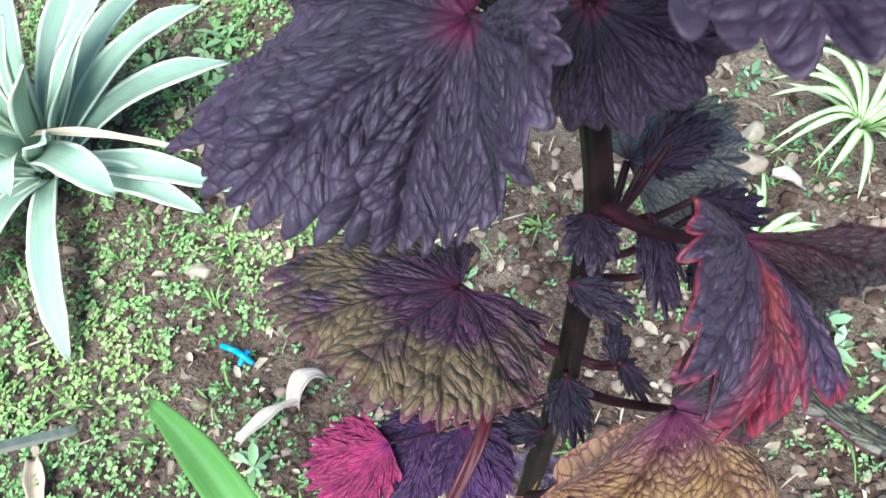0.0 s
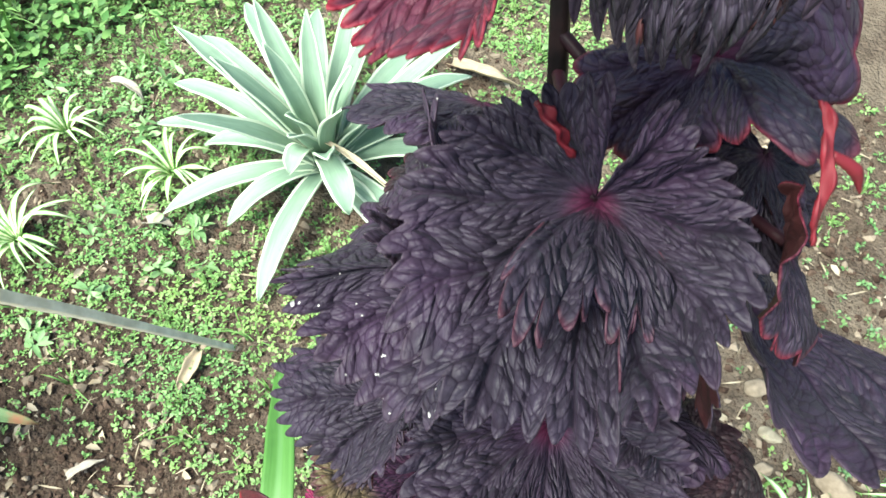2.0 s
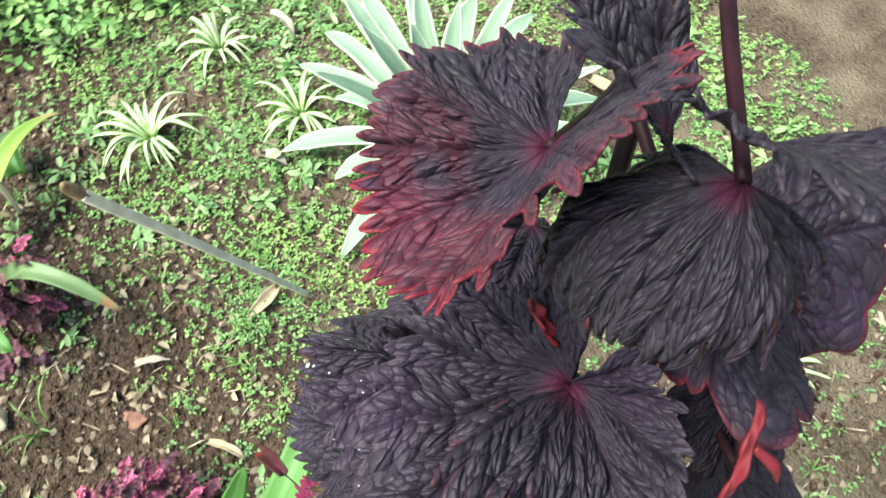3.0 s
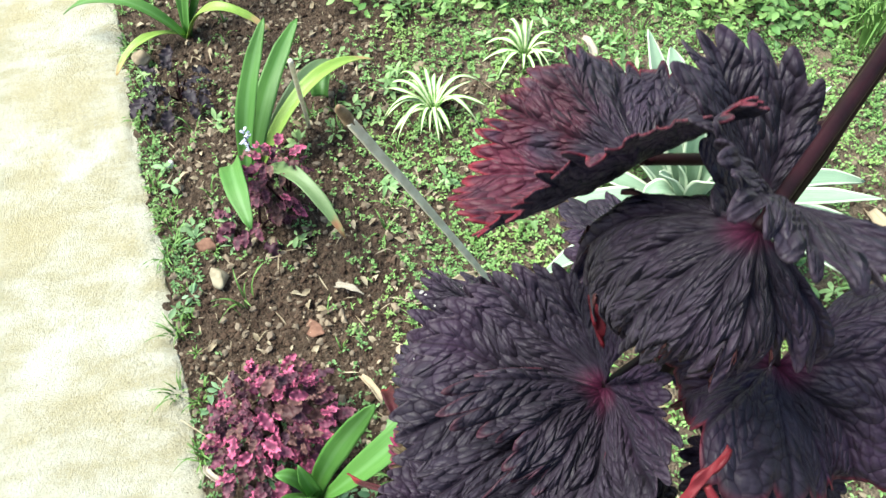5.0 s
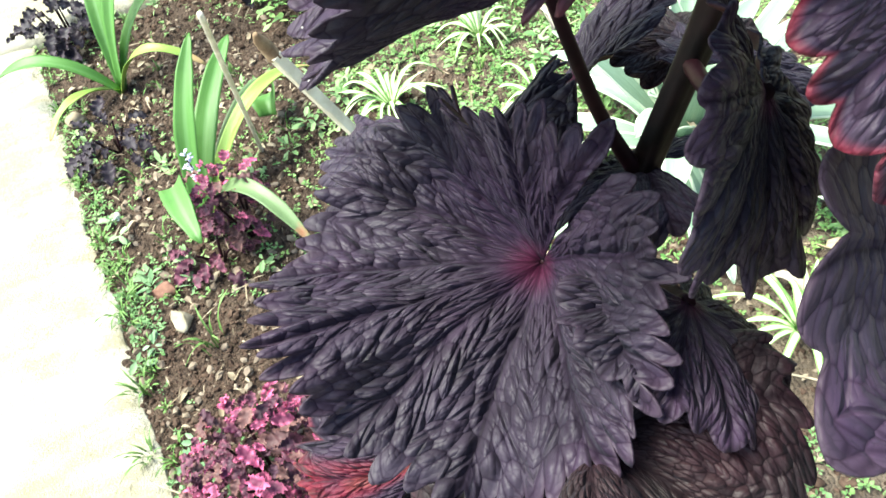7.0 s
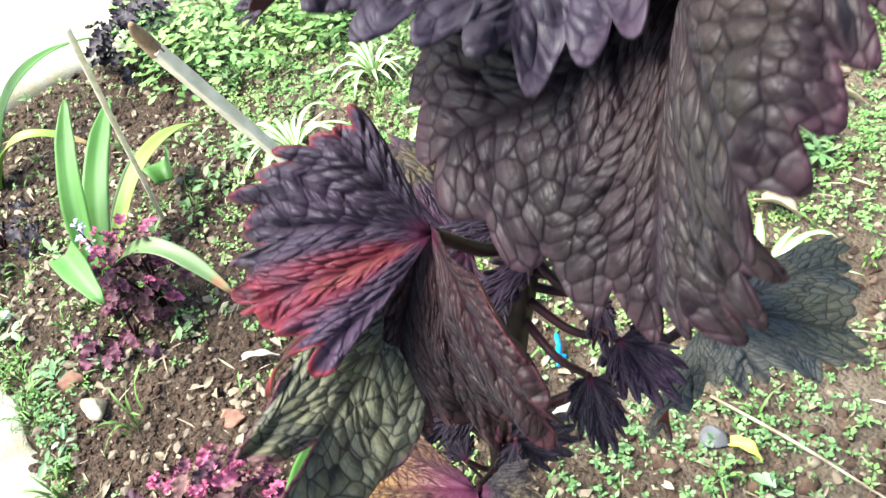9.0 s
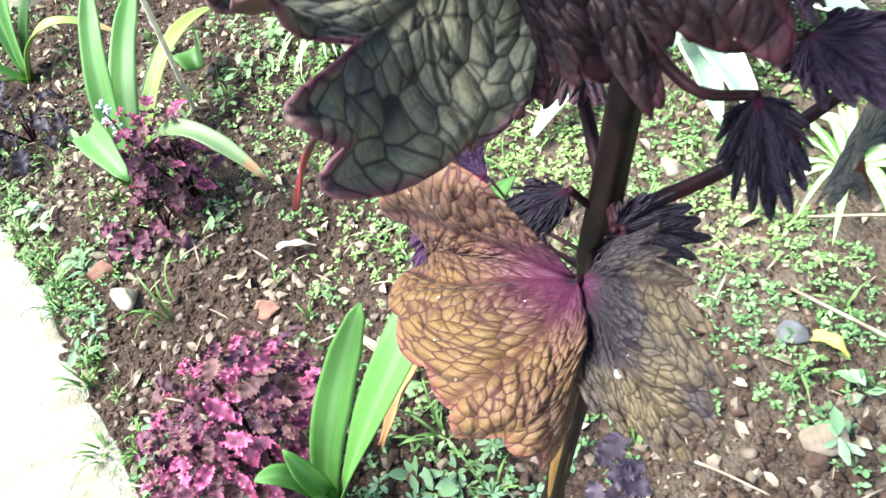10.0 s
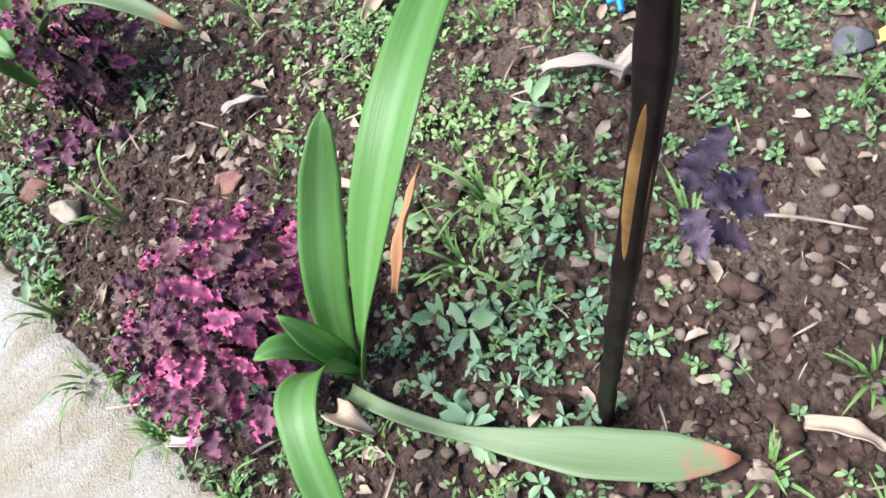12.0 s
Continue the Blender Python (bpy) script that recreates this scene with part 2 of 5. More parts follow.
LEAF_GOLD = leaf_material("leaf_golden", base=(0.135, 0.076, 0.036), vein=(0.034, 0.007, 0.020), heart=(0.11, 0.022, 0.065), rim=(0.24, 0.09, 0.06), accents=[((0.20, 0.118, 0.036), 0.0, 0.9, 0.5, 0.98, 0.7), ((0.075, 0.012, 0.055), 0.80, 0.34, 0.3, 0.9, 1.0)], heart_size=0.3, specks=0.3, haze=(0.095, 0.032, 0.040), vein_width=1.7, netted=1.0, cells=1.5)
LEAF_OLIVE = leaf_material("leaf_dull_olive", base=(0.046, 0.037, 0.038), vein=(0.013, 0.008, 0.014), heart=(0.12, 0.022, 0.07), rim=(0.17, 0.10, 0.06), accents=[((0.18, 0.135, 0.065), 0.0, 0.9, 0.6, 1.0, 0.8)], heart_size=0.2, specks=0.5, haze=(0.052, 0.045, 0.050), netted=1.0, vein_width=1.6, cells=1.5)
LEAF_MAGENTA = leaf_material("leaf_magenta", base=(0.22, 0.020, 0.070), vein=(0.08, 0.01, 0.05), rim=(0.32, 0.03, 0.10), heart=(0.08, 0.01, 0.05))
LEAF_PURPLE = leaf_material("leaf_violet_black", base=(0.040, 0.016, 0.050), vein=(0.012, 0.006, 0.018), rim=(0.09, 0.03, 0.08))


def soil_material():
    m, nt, b = material("soil", 0.95, 0.15)
    big, fine = noise_of(nt, 7, 5, 0.6), noise_of(nt, 90, 5, 0.65)
    col = mix(nt, ramp(nt, fine, 0.3, 0.7), (0.034, 0.022, 0.016), (0.150, 0.103, 0.077))
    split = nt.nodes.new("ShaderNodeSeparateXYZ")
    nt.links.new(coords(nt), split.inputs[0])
    # mixes in a paler tan as y rises, broken up by noise
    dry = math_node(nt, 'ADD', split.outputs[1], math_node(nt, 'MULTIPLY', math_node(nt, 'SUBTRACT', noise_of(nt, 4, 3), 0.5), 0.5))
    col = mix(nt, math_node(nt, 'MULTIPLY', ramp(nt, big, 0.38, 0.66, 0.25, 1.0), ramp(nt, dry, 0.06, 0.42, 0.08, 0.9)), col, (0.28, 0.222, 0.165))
    col = mix(nt, ramp(nt, noise_of(nt, 420, 2), 0.68, 0.74, 0, 0.6), col, (0.30, 0.25, 0.19))
    nt.links.new(col, b.inputs["Base Color"])
    crumbs = nt.nodes.new("ShaderNodeTexVoronoi")
    crumbs.inputs["Scale"].default_value = 210
    nt.links.new(coords(nt), crumbs.inputs["Vector"])
    rough_soil = math_node(nt, 'SUBTRACT', math_node(nt, 'MULTIPLY', noise_of(nt, 120, 6, 0.75), 1.6), crumbs.outputs["Distance"])
    bump(nt, b, rough_soil, 1.0, 0.006)
    return m


def concrete_material():
    m, nt, b = material("worn_concrete", 0.9, 0.2)
    xyz = coords(nt)
    stretch = nt.nodes.new("ShaderNodeMapping")
    stretch.inputs["Rotation"].default_value = (0, 0, 0.28)
    stretch.inputs["Scale"].default_value = (2.4, 1.0, 1.0)
    nt.links.new(xyz, stretch.inputs["Vector"])
    streak = noise_of(nt, 9, 6, 0.7, stretch.outputs[0])
    col = mix(nt, ramp(nt, streak, 0.36, 0.64), (0.45, 0.40, 0.275), (0.60, 0.575, 0.49))
    col = mix(nt, ramp(nt, noise_of(nt, 4.2, 5, 0.6), 0.46, 0.66, 0, 0.75), col, (0.47, 0.40, 0.245))
    col = mix(nt, ramp(nt, noise_of(nt, 6.5, 4, 0.6), 0.52, 0.68, 0, 0.7), col, (0.66, 0.65, 0.60))
    col = mix(nt, ramp(nt, noise_of(nt, 330, 4, 0.75), 0.52, 0.68, 0, 0.5), col, (0.27, 0.23, 0.155))
    col = mix(nt, ramp(nt, noise_of(nt, 260, 3, 0.7), 0.58, 0.70, 0, 0.6), col, (0.62, 0.60, 0.55))
    col = mix(nt, ramp(nt, noise_of(nt, 85, 4, 0.7), 0.64, 0.72, 0, 0.6), col, (0.17, 0.14, 0.095))
    nt.links.new(col, b.inputs["Base Color"])
    bump(nt, b, math_node(nt, 'ADD', noise_of(nt, 120, 6, 0.7), math_node(nt, 'MULTIPLY', noise_of(nt, 420, 4, 0.7), 0.8)), 1.0, 0.006)
    return m


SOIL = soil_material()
CONCRETE = concrete_material()


# ---- ground ----
def ground_height(x, y):
    h = 0.010 * (fbm(x * 5, y * 5, 3) - 0.5) + 0.016 * (fbm(x * 22, y * 22, 9, 3) - 0.45) + 0.007 * (vnoise(x * 90, y * 90, 14) - 0.5) + 0.0045 * (vnoise(x * 170, y * 170, 15) - 0.5)
    return h


def spread(lo, hi, step, far):
    mid = np.arange(lo, hi, step)
    out = step * 1.35 ** np.arange(1, 60)
    out = np.cumsum(out)
    out = out[out < far]
    return np.concatenate([(lo - out)[::-1], mid, mid[-1] + out])


gx, gy = np.unique(np.concatenate([spread(-1.75, 0.75, 0.012, 300), np.arange(-0.55, 0.45, 0.005)]).round(5)), np.unique(np.concatenate([spread(-0.6, 1.15, 0.012, 300), np.arange(-0.35, 0.45, 0.005)]).round(5))
GX, GY = np.meshgrid(gx, gy, indexing="ij")
edge_fade = smooth(3.0, 1.0, np.maximum(np.abs(GX + 0.5), np.abs(GY - 0.3)))
GZ = ground_height(GX, GY) * edge_fade
GZ = GZ - 0.03 * smooth(-0.006, -0.03, GY - (-0.302 + 0.275 * (GX + 0.398))) * (edge_fade > 0)
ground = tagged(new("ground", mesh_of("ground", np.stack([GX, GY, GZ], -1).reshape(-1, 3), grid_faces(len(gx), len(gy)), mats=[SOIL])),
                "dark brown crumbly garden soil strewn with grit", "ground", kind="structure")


def on_ground(x, y):
    return float(ground_height(np.array(x), np.array(y)))


# the concrete walk: one edge runs along the bed, a second arm closes its far end
def path_edge(x):
    return -0.302 + 0.275 * (x + 0.398) + 0.016 * (fbm(np.asarray(x) * 6, 0 * np.asarray(x), 21) - 0.5) + 0.009 * (vnoise(np.asarray(x) * 40, 0 * np.asarray(x) + 3, 23) - 0.5)


def walkway():
    xs = np.concatenate([np.arange(-1.9, 0.9, 0.01), [1.5, 3, 8, 20]])
    e = path_edge(xs)
    rows = []
    drop = [(0.008, -0.015), (0.004, 0.0005), (0.0, 0.003), (-0.006, 0.0055), (-0.014, 0.0075), (-0.024, 0.009), (-0.05, 0.010), (-0.14, 0.011), (-0.3, 0.011), (-0.6, 0.011), (-1.4, 0.011), (-6, 0.011)]
    for d, z in drop:
        chip = (0.012 * (vnoise(xs * 30, xs * 0 + d * 50, 31) - 0.5) + 0.008 * (vnoise(xs * 85, xs * 0 + d * 90, 37) - 0.5)) if -0.05 < d < 0.003 else 0
        rows.append(np.stack([xs + d * 0.25, e + d + chip, z + 0.0014 * (vnoise(xs * 25, xs * 0 + d * 30, 33) - 0.5)], -1))
    v = np.stack(rows, 1)
    return mesh_of("walkway", v.reshape(-1, 3), grid_faces(len(xs), len(drop)), mats=[CONCRETE], flat=True)


tagged(new("pavement", walkway()), "worn pale sandy concrete walkway with a chipped edge", "walkway", kind="structure")


def far_walk():
    ys = np.concatenate([[-6, -3, -1.5], np.arange(-0.9, 0.2, 0.02), [0.6, 1.5, 4]])
    e = -1.40 - 0.10 * (ys + 0.3) + 0.015 * (fbm(ys * 6, ys * 0, 41) - 0.5)
    drop = [(0.004, -0.03), (0.0, 0.008), (-0.01, 0.022), (-0.03, 0.0295), (-0.1, 0.030), (-0.5, 0.030), (-5, 0.030)]
    v = np.stack([np.stack([e + d, ys, z + 0 * ys], -1) for d, z in drop], 1)
    return mesh_of("far_walk", v.reshape(-1, 3), grid_faces(len(ys), len(drop))[:, ::-1], mats=[CONCRETE])


tagged(new("pavement", far_walk()), "pale concrete walkway crossing behind the bed", "walkway", kind="structure")


# ---- the dark plant ----
def radius_at(th, L, ga, gb, gc, spread_, asym):
    a = np.abs(th) / spread_
    xs, ys, out = (0, 1 / 3, 2 / 3, 1), (1, ga, gb, gc), 0
    for i in range(4):
        term = ys[i]
        for j in range(4):
            if i != j:
                term = term * (a - xs[j]) / (xs[i] - xs[j])
        out = out + term
    return L * out * (1 + asym * np.sin(th))


def blade_points(th, s, place, turn, L, shape, lift, curve):
    """Points of a leaf round its heart: rays at angles th, each an arc of the leaf's own bend."""
    az, el, ro = turn
    u = np.array([math.cos(az) * math.cos(el), math.sin(az) * math.cos(el), math.sin(el)])
    side0 = np.array([-math.sin(az), math.cos(az), 0])
    n0 = np.cross(u, side0)
    side, nn = math.cos(ro) * side0 + math.sin(ro) * n0, -math.sin(ro) * side0 + math.cos(ro) * n0
    r = radius_at(th, L, *shape) * s
    e0 = lift[0] + lift[1] * np.cos(2 * th) + lift[2] * np.sin(2 * th) + lift[3] * np.cos(3 * th)
    k = (curve[0] + curve[1] * np.cos(th) + curve[2] * np.cos(2 * th) + curve[3] * np.sin(th)) / L
    k = np.where(np.abs(k) < 1e-3, 1e-3, k)
    e1 = e0 - k * r
    h, z = (np.sin(e0) - np.sin(e1)) / k, (np.cos(e1) - np.cos(e0)) / k
    return np.array(place) + (h * np.cos(th))[..., None] * u + (h * np.sin(th))[..., None] * side + z[..., None] * nn


def broad_leaf(place, turn, L, shape, lift, curve, mat, seed, teeth=56, depth=0.13, relief=1.0, under=None, ruffle=0.0, holes=(), span=(-1, 1)):
    rng = np.random.default_rng(seed)
    nt, nr = (max(teeth * 7, int(120 * shape[3])) + 1, 37) if L > 0.04 else (max(teeth * 6, int(60 * shape[3])) + 1, 20)
    w = np.linspace(span[0], span[1], nt)
    ph = (w + 1) / 2 * teeth
    idx, f = np.minimum(ph.astype(int), teeth - 1), ph % 1.0
    f[-1] = 1.0 if span[1] == 1 else f[-1]
    size = 0.75 + 0.5 * rng.random(teeth)
    skew = 0.5 + 0.12 * (rng.random(teeth) - 0.5)
    g = np.where(f < skew[idx], f / (2 * skew[idx]), 0.5 + (f - skew[idx]) / (2 * (1 - skew[idx])))
    off = np.abs(2 * g - 1)
    tooth = 0.7 * (1 - off ** 2.4) + 0.3 * (1 - off)
    edge = 1.02 - depth * size[idx] * (1 - tooth) - 0.05 * rng.random(teeth)[idx] * tooth
    s = np.concatenate([[0.012], np.linspace(0.05, 1, nr - 1) ** 0.85])
    S, W = np.meshgrid(s, w, indexing="ij")
    # teeth grow out of the outer part alone
    grow = smooth(0.5, 1.0, S)
    SE = S * (1 - grow + grow * edge[None, :])
    TH = W * shape[3] - 0.018 * np.sign(W) * grow * tooth[None, :] * smooth(0.05, 0.3, np.abs(W))
    P = blade_points(TH, SE, place, turn, L, shape, lift, curve)
    du, dv = np.gradient(P, axis=0), np.gradient(P, axis=1)
    N = np.cross(du, dv)
    N /= np.linalg.norm(N, axis=2)[..., None] + 1e-12
    rr = radius_at(TH, L, *shape) * SE
    X, Y = rr * np.cos(TH), rr * np.sin(TH)
    # veins sink between raised panels
    wander = 0.16 * (vnoise(X * 42 + seed * 3.1, Y * 42, seed) - 0.5)
    TV = TH + wander * smooth(0.0, 0.35, S) + seed * 0.37
    RV = np.log(rr / L + 0.05) + 0.12 * (vnoise(X * 42, Y * 42 + seed, seed + 3) - 0.5)
    main = 0.26 - np.abs((TV % 0.52) - 0.26)
    branch = 0.17 - np.abs(((RV - 1.5 * main) % 0.34) - 0.17)
    height = (0.0011 * smooth(0, 0.0032, main * rr) + 0.0003 * smooth(0, 0.002, branch * rr) - 0.0007) * relief * smooth(0.04, 0.3, S) * (1 - 0.4 * smooth(0.85, 1, S))
    # pleats run out from the heart; the blade rolls a little between them
    height = height + (L / 0.07) * smooth(0.08, 0.5, S) * 0.0034 * (vnoise(TH * 5.5 + seed, RV * 3.0, seed + 11) - 0.5)
    # each tooth turns up or down on its own
    height = height + L * (0.10 * (rng.random(teeth)[idx] - 0.62))[None, :] * smooth(0.80, 1.0, S) * tooth[None, :]
    wob = ruffle * (fbm(X * 40 + seed, Y * 40, seed, 2) - 0.4) * S
    wave = 0.0015 * np.sin(W * 31 + seed) * smooth(0.75, 1.0, S)
    P = P + N * (height + wob + wave)[..., None]
    faces = grid_faces(nr, nt)[:, ::-1]
    if holes:
        mid_s, mid_w = (S[:-1, :-1] + S[1:, 1:]) / 2, (W[:-1, :-1] + W[1:, 1:]) / 2
        keep = np.ones(mid_s.shape, bool)
        for ha, hr, hw, hl in holes:
            keep &= ((mid_w - ha) / hw) ** 2 + ((mid_s - hr) / hl) ** 2 > 1
        faces = faces[keep.ravel()]
    me = mesh_of("leaf", P.reshape(-1, 3), faces, {"ang": W, "rad": S, "th": TV, "rl": RV, "rr": rr}, [mat, under or DARK_UNDER])
    return me


def add_leaf(parent, label, place, turn, L, shape, lift, curve, mat, seed, node_at, petiole_r=0.0022, **more):
    """A leaf with its petiole, which springs from the stem at node_at."""
    ob = part("leaf", broad_leaf(place, turn, L, shape, lift, curve, mat, seed, **more), parent, label)
    thick = ob.modifiers.new("thickness", 'SOLIDIFY')
    thick.thickness, thick.offset, thick.material_offset = 0.0006, -1, 1
    if node_at is not None:
        a, b_ = np.array(node_at), np.array(place)
        mid = (a + b_) / 2 + np.array([0, 0, -0.008])
        v, f = tube([a, mid, b_], [petiole_r * 1.25, petiole_r, petiole_r * 0.8], 10)
        part("petiole", mesh_of("petiole", v, f, mats=[PETIOLE]), ob)
    return ob


STEM = [(0.030, 0.055, -0.02), (0.036, 0.070, 0.06), (0.047, 0.096, 0.18), (0.062, 0.129, 0.336), (0.071, 0.151, 0.464), (0.075, 0.178, 0.574), (0.062, 0.226, 0.660), (0.045, 0.265, 0.730), (0.020, 0.300, 0.810), (0.000, 0.330, 0.890), (-0.016, 0.350, 0.960)]


def stem_at(z):
    a = np.array(STEM)
    return tuple(float(np.interp(z, a[:, 2], a[:, i])) for i in range(2)) + (z,)


plant = root("coleus_plant", (0.03, 0.055, 0), "tall coleus with broad blackish purple wrinkled leaves", "plant")
stem_z = np.arange(-0.02, 0.961, 0.014)
stem_r = np.interp(stem_z, [p[2] for p in STEM], [0.0054, 0.0052, 0.0053, 0.0052, 0.0050, 0.0047, 0.0045, 0.0042, 0.0038, 0.0034, 0.0030])
for joint in (0.045, 0.105, 0.165, 0.226, 0.352, 0.46, 0.548, 0.64, 0.73, 0.83):
    stem_r = stem_r + 0.0011 * np.exp(-((stem_z - joint) / 0.011) ** 2)
v, f = tube([stem_at(z) for z in stem_z], stem_r, 24, 0.10, 4)
part("stem", mesh_of("stem", v, f, mats=[STEM_DARK]), plant, "blackish ridged square stem")
add_leaf(plant, "blackish purple wrinkled leaf with toothed rim", (0.08186, 0.2215, 0.8067), (-1.363, -0.885, -0.2131), 0.0745,
         (0.9275, 0.5871, 0.6112, 2.974, -0.0159), (0.4179, 0.2877, -0.0011, -0.0581), (-0.2324, -0.7243, 0.469, -0.4818), LEAF_DARK, 1, stem_at(0.774), under=LEAF_DARK, teeth=42, depth=0.155)
add_leaf(plant, "overlapping fold with red edged teeth", (0.08321, 0.2217, 0.8042), (-0.6442, 0.951, -0.3866), 0.0643,
         (0.7427, 0.9889, 0.4789, 0.8756, -0.0576), (-0.2377, -0.2971, -0.0975, 0.0777), (0.6532, 0.2058, 0.0164, 0.2832), LEAF_RED_EDGE, 2, None, teeth=17, depth=0.2, under=LEAF_DARK)
add_leaf(plant, "dark wrinkled leaf with pale specks", (0.05035, 0.2111, 0.7484), (-1.691, -0.906, 0.7019), 0.0797,
         (0.9022, 0.9089, 0.6665, 2.735, -0.0899), (0.8286, 0.3251, -0.2278, 0.1381), (0.2094, 0.033, -0.0298, -0.2509), LEAF_SPECKED, 3, stem_at(0.673), under=LEAF_DARK, teeth=44, depth=0.16)
add_leaf(plant, "blackish purple wrinkled leaf with toothed rim", (0.03572, 0.1727, 0.6693), (-2.641, -0.2509, 0.0376), 0.0711,
         (0.8426, 0.7197, 0.6463, 2.594, -0.2102), (0.1723, -0.2231, -0.101, 0.378), (0.2702, 0.2059, 0.0427, -0.2106), LEAF_DARK, 4, stem_at(0.634))
add_leaf(plant, "dark leaf turning olive towards its teeth", (0.0272, 0.1697, 0.5257), (-2.537, 0.6304, 0.2435), 0.0666,
         (1.037, 0.7434, 0.647, 2.564, -0.0486), (-0.0078, 0.0421, 0.0487, -0.0427), (0.3895, -0.0638, -0.0022, 0.0176), LEAF_OLIVE_FOOT, 5, stem_at(0.481))
add_leaf(plant, "dark half leaf with a bright red streak", (0.1033, 0.1434, 0.6189), (-1.697, 0.6534, -0.5333), 0.0485,
         (1.076, 0.8684, 0.8843, 0.9319, 0.1366), (0.1478, -0.0479, -0.1548, -0.088), (0.5663, 0.2733, 0.3446, -0.0028), LEAF_RED, 6, stem_at(0.574), teeth=16, depth=0.14)
add_leaf(plant, "drooping fold, grey green between dark veins", (0.1007, 0.1435, 0.6147), (-1.36, -0.7974, -0.5689), 0.0620,
         (1.259, 0.7166, 0.6473, 0.6282, 0.1188), (-0.0569, 0.0924, -0.2087, 0.0629), (-0.1379, -0.6386, -0.5269, 0.4659), LEAF_GREEN, 7, None, teeth=8, depth=0.09)
add_leaf(plant, "blackish red hanging fold", (0.0994, 0.1442, 0.6194), (-0.8944, -0.071, 0.5491), 0.0632,
         (0.8555, 1.018, 0.58, 0.9142, -0.059), (-0.0619, -0.3251, -0.1176, -0.0641), (0.6476, 0.2712, 0.1485, 0.0945), LEAF_MAROON, 8, None, teeth=20, depth=0.12)
add_leaf(plant, "old leaf half, golden with purple veins", (0.1077, 0.1278, 0.5021), (-1.162, -0.0473, -1.044), 0.0590,
         (0.9253, 1.161, 0.56, 1.59, -0.1139), (0.1949, 0.3523, 0.5737, 0.4022), (0.9654, 0.7337, 0.0854, 0.4066), LEAF_GOLD, 9, stem_at(0.458), teeth=17, depth=0.1)
add_leaf(plant, "old leaf half, dull olive and ragged", (0.1065, 0.1288, 0.4993), (-0.2042, 0.7442, 0.3395), 0.0546,
         (0.9237, 0.6218, 0.6303, 0.8692, 0.0165), (0.0229, -0.1055, 0.2613, -0.0715), (0.6141, 0.2611, 0.2522, -0.0413), LEAF_OLIVE, 10, None, teeth=13, depth=0.16)
add_leaf(plant, "large blackish purple leaf with a valley fold", (0.09477, 0.1913, 0.6953), (-1.774, -0.65, -0.4232), 0.0808,
         (0.8118, 0.6955, 0.6845, 3.094, 0.0675), (0.6521, 0.211, 0.1336, 0.1046), (0.0063, -0.3052, 0.1021, 0.173), LEAF_DARK, 11, stem_at(0.654))
add_leaf(plant, "blackish purple wrinkled leaf with toothed rim", (0.0892, 0.2463, 0.9108), (-1.39, 0.3616, -0.0179), 0.0627,
         (0.8261, 0.6243, 0.9048, 2.427, -0.0933), (-0.2562, 0.1229, -0.0415, -0.0922), (1.333, 0.7901, 0.0742, 0.1557), LEAF_DARK, 12, stem_at(0.911), teeth=34, depth=0.27)
add_leaf(plant, "shaded blue black leaf below the flushed leaf", (0.1130, 0.2780, 0.7900), (-0.9, -0.35, -0.6), 0.0400,
         (0.9, 0.8, 0.6, 2.4, 0.0), (0.05, 0, 0.05, 0), (0.4, 0, 0, 0), LEAF_DARK, 62, stem_at(0.76), teeth=26, under=LEAF_DARK)
add_leaf(plant, "dark leaf flushed red along its veins", (0.0472, 0.2318, 0.8877), (-1.479, -0.3144, 0.5263), 0.0580,
         (0.8893, 0.9114, 0.6203, 2.577, 0.0918), (0.2984, -0.1517, -0.1762, -0.0832), (-0.0673, -0.2801, 0.0491, -0.0735), LEAF_FLUSHED, 13, stem_at(0.848), under=LEAF_DARK)
add_leaf(plant, "blackish purple wrinkled leaf with toothed rim", (0.0564, 0.2669, 0.872), (5.075, 0.6529, -1.193), 0.0576,
         (0.9876, 0.8634, 0.3211, 1.961, -0.0395), (0.1468, 0.128, 0.3403, 0.0908), (0.2444, -0.1193, -0.1224, 0.0005), LEAF_DARK, 14, stem_at(0.872), teeth=22, depth=0.2, under=LEAF_DARK)
add_leaf(plant, "blackish purple wrinkled leaf with toothed rim", (0.0859, 0.2499, 0.9173), (-0.2895, 0.6895, -0.4055), 0.0380,
         (0.9641, 0.7561, 0.8467, 1.353, -0.0183), (0.2897, -0.0807, -0.0661, 0.0249), (0.3883, 0.1071, 0.2108, 0.0073), LEAF_DARK, 15, None, teeth=16, depth=0.2, under=LEAF_DARK)
add_leaf(plant, "blackish purple wrinkled leaf with toothed rim", (0.129, 0.2876, 0.6925), (-0.2972, -0.2033, -0.8893), 0.0945,
         (1.012, 0.8212, 0.6436, 2.621, -0.0472), (0.2272, 0.0242, 0.105, 0.1365), (0.141, -0.0515, -0.0678, 0.074), LEAF_DARK, 23, None, teeth=24, under=LEAF_DARK)
add_leaf(plant, "dark leaf with a long red streak", (0.08679, 0.276, 0.8199), (-0.6337, 0.1734, 0.2776), 0.0673,
         (0.6255, 0.8372, 0.6111, 2.725, 0.1531), (0.0482, 0.3547, -0.2503, 0.3057), (0.7846, 0.1924, 0.169, 0.0447), LEAF_RED_EDGE, 16, stem_at(0.818), teeth=24)
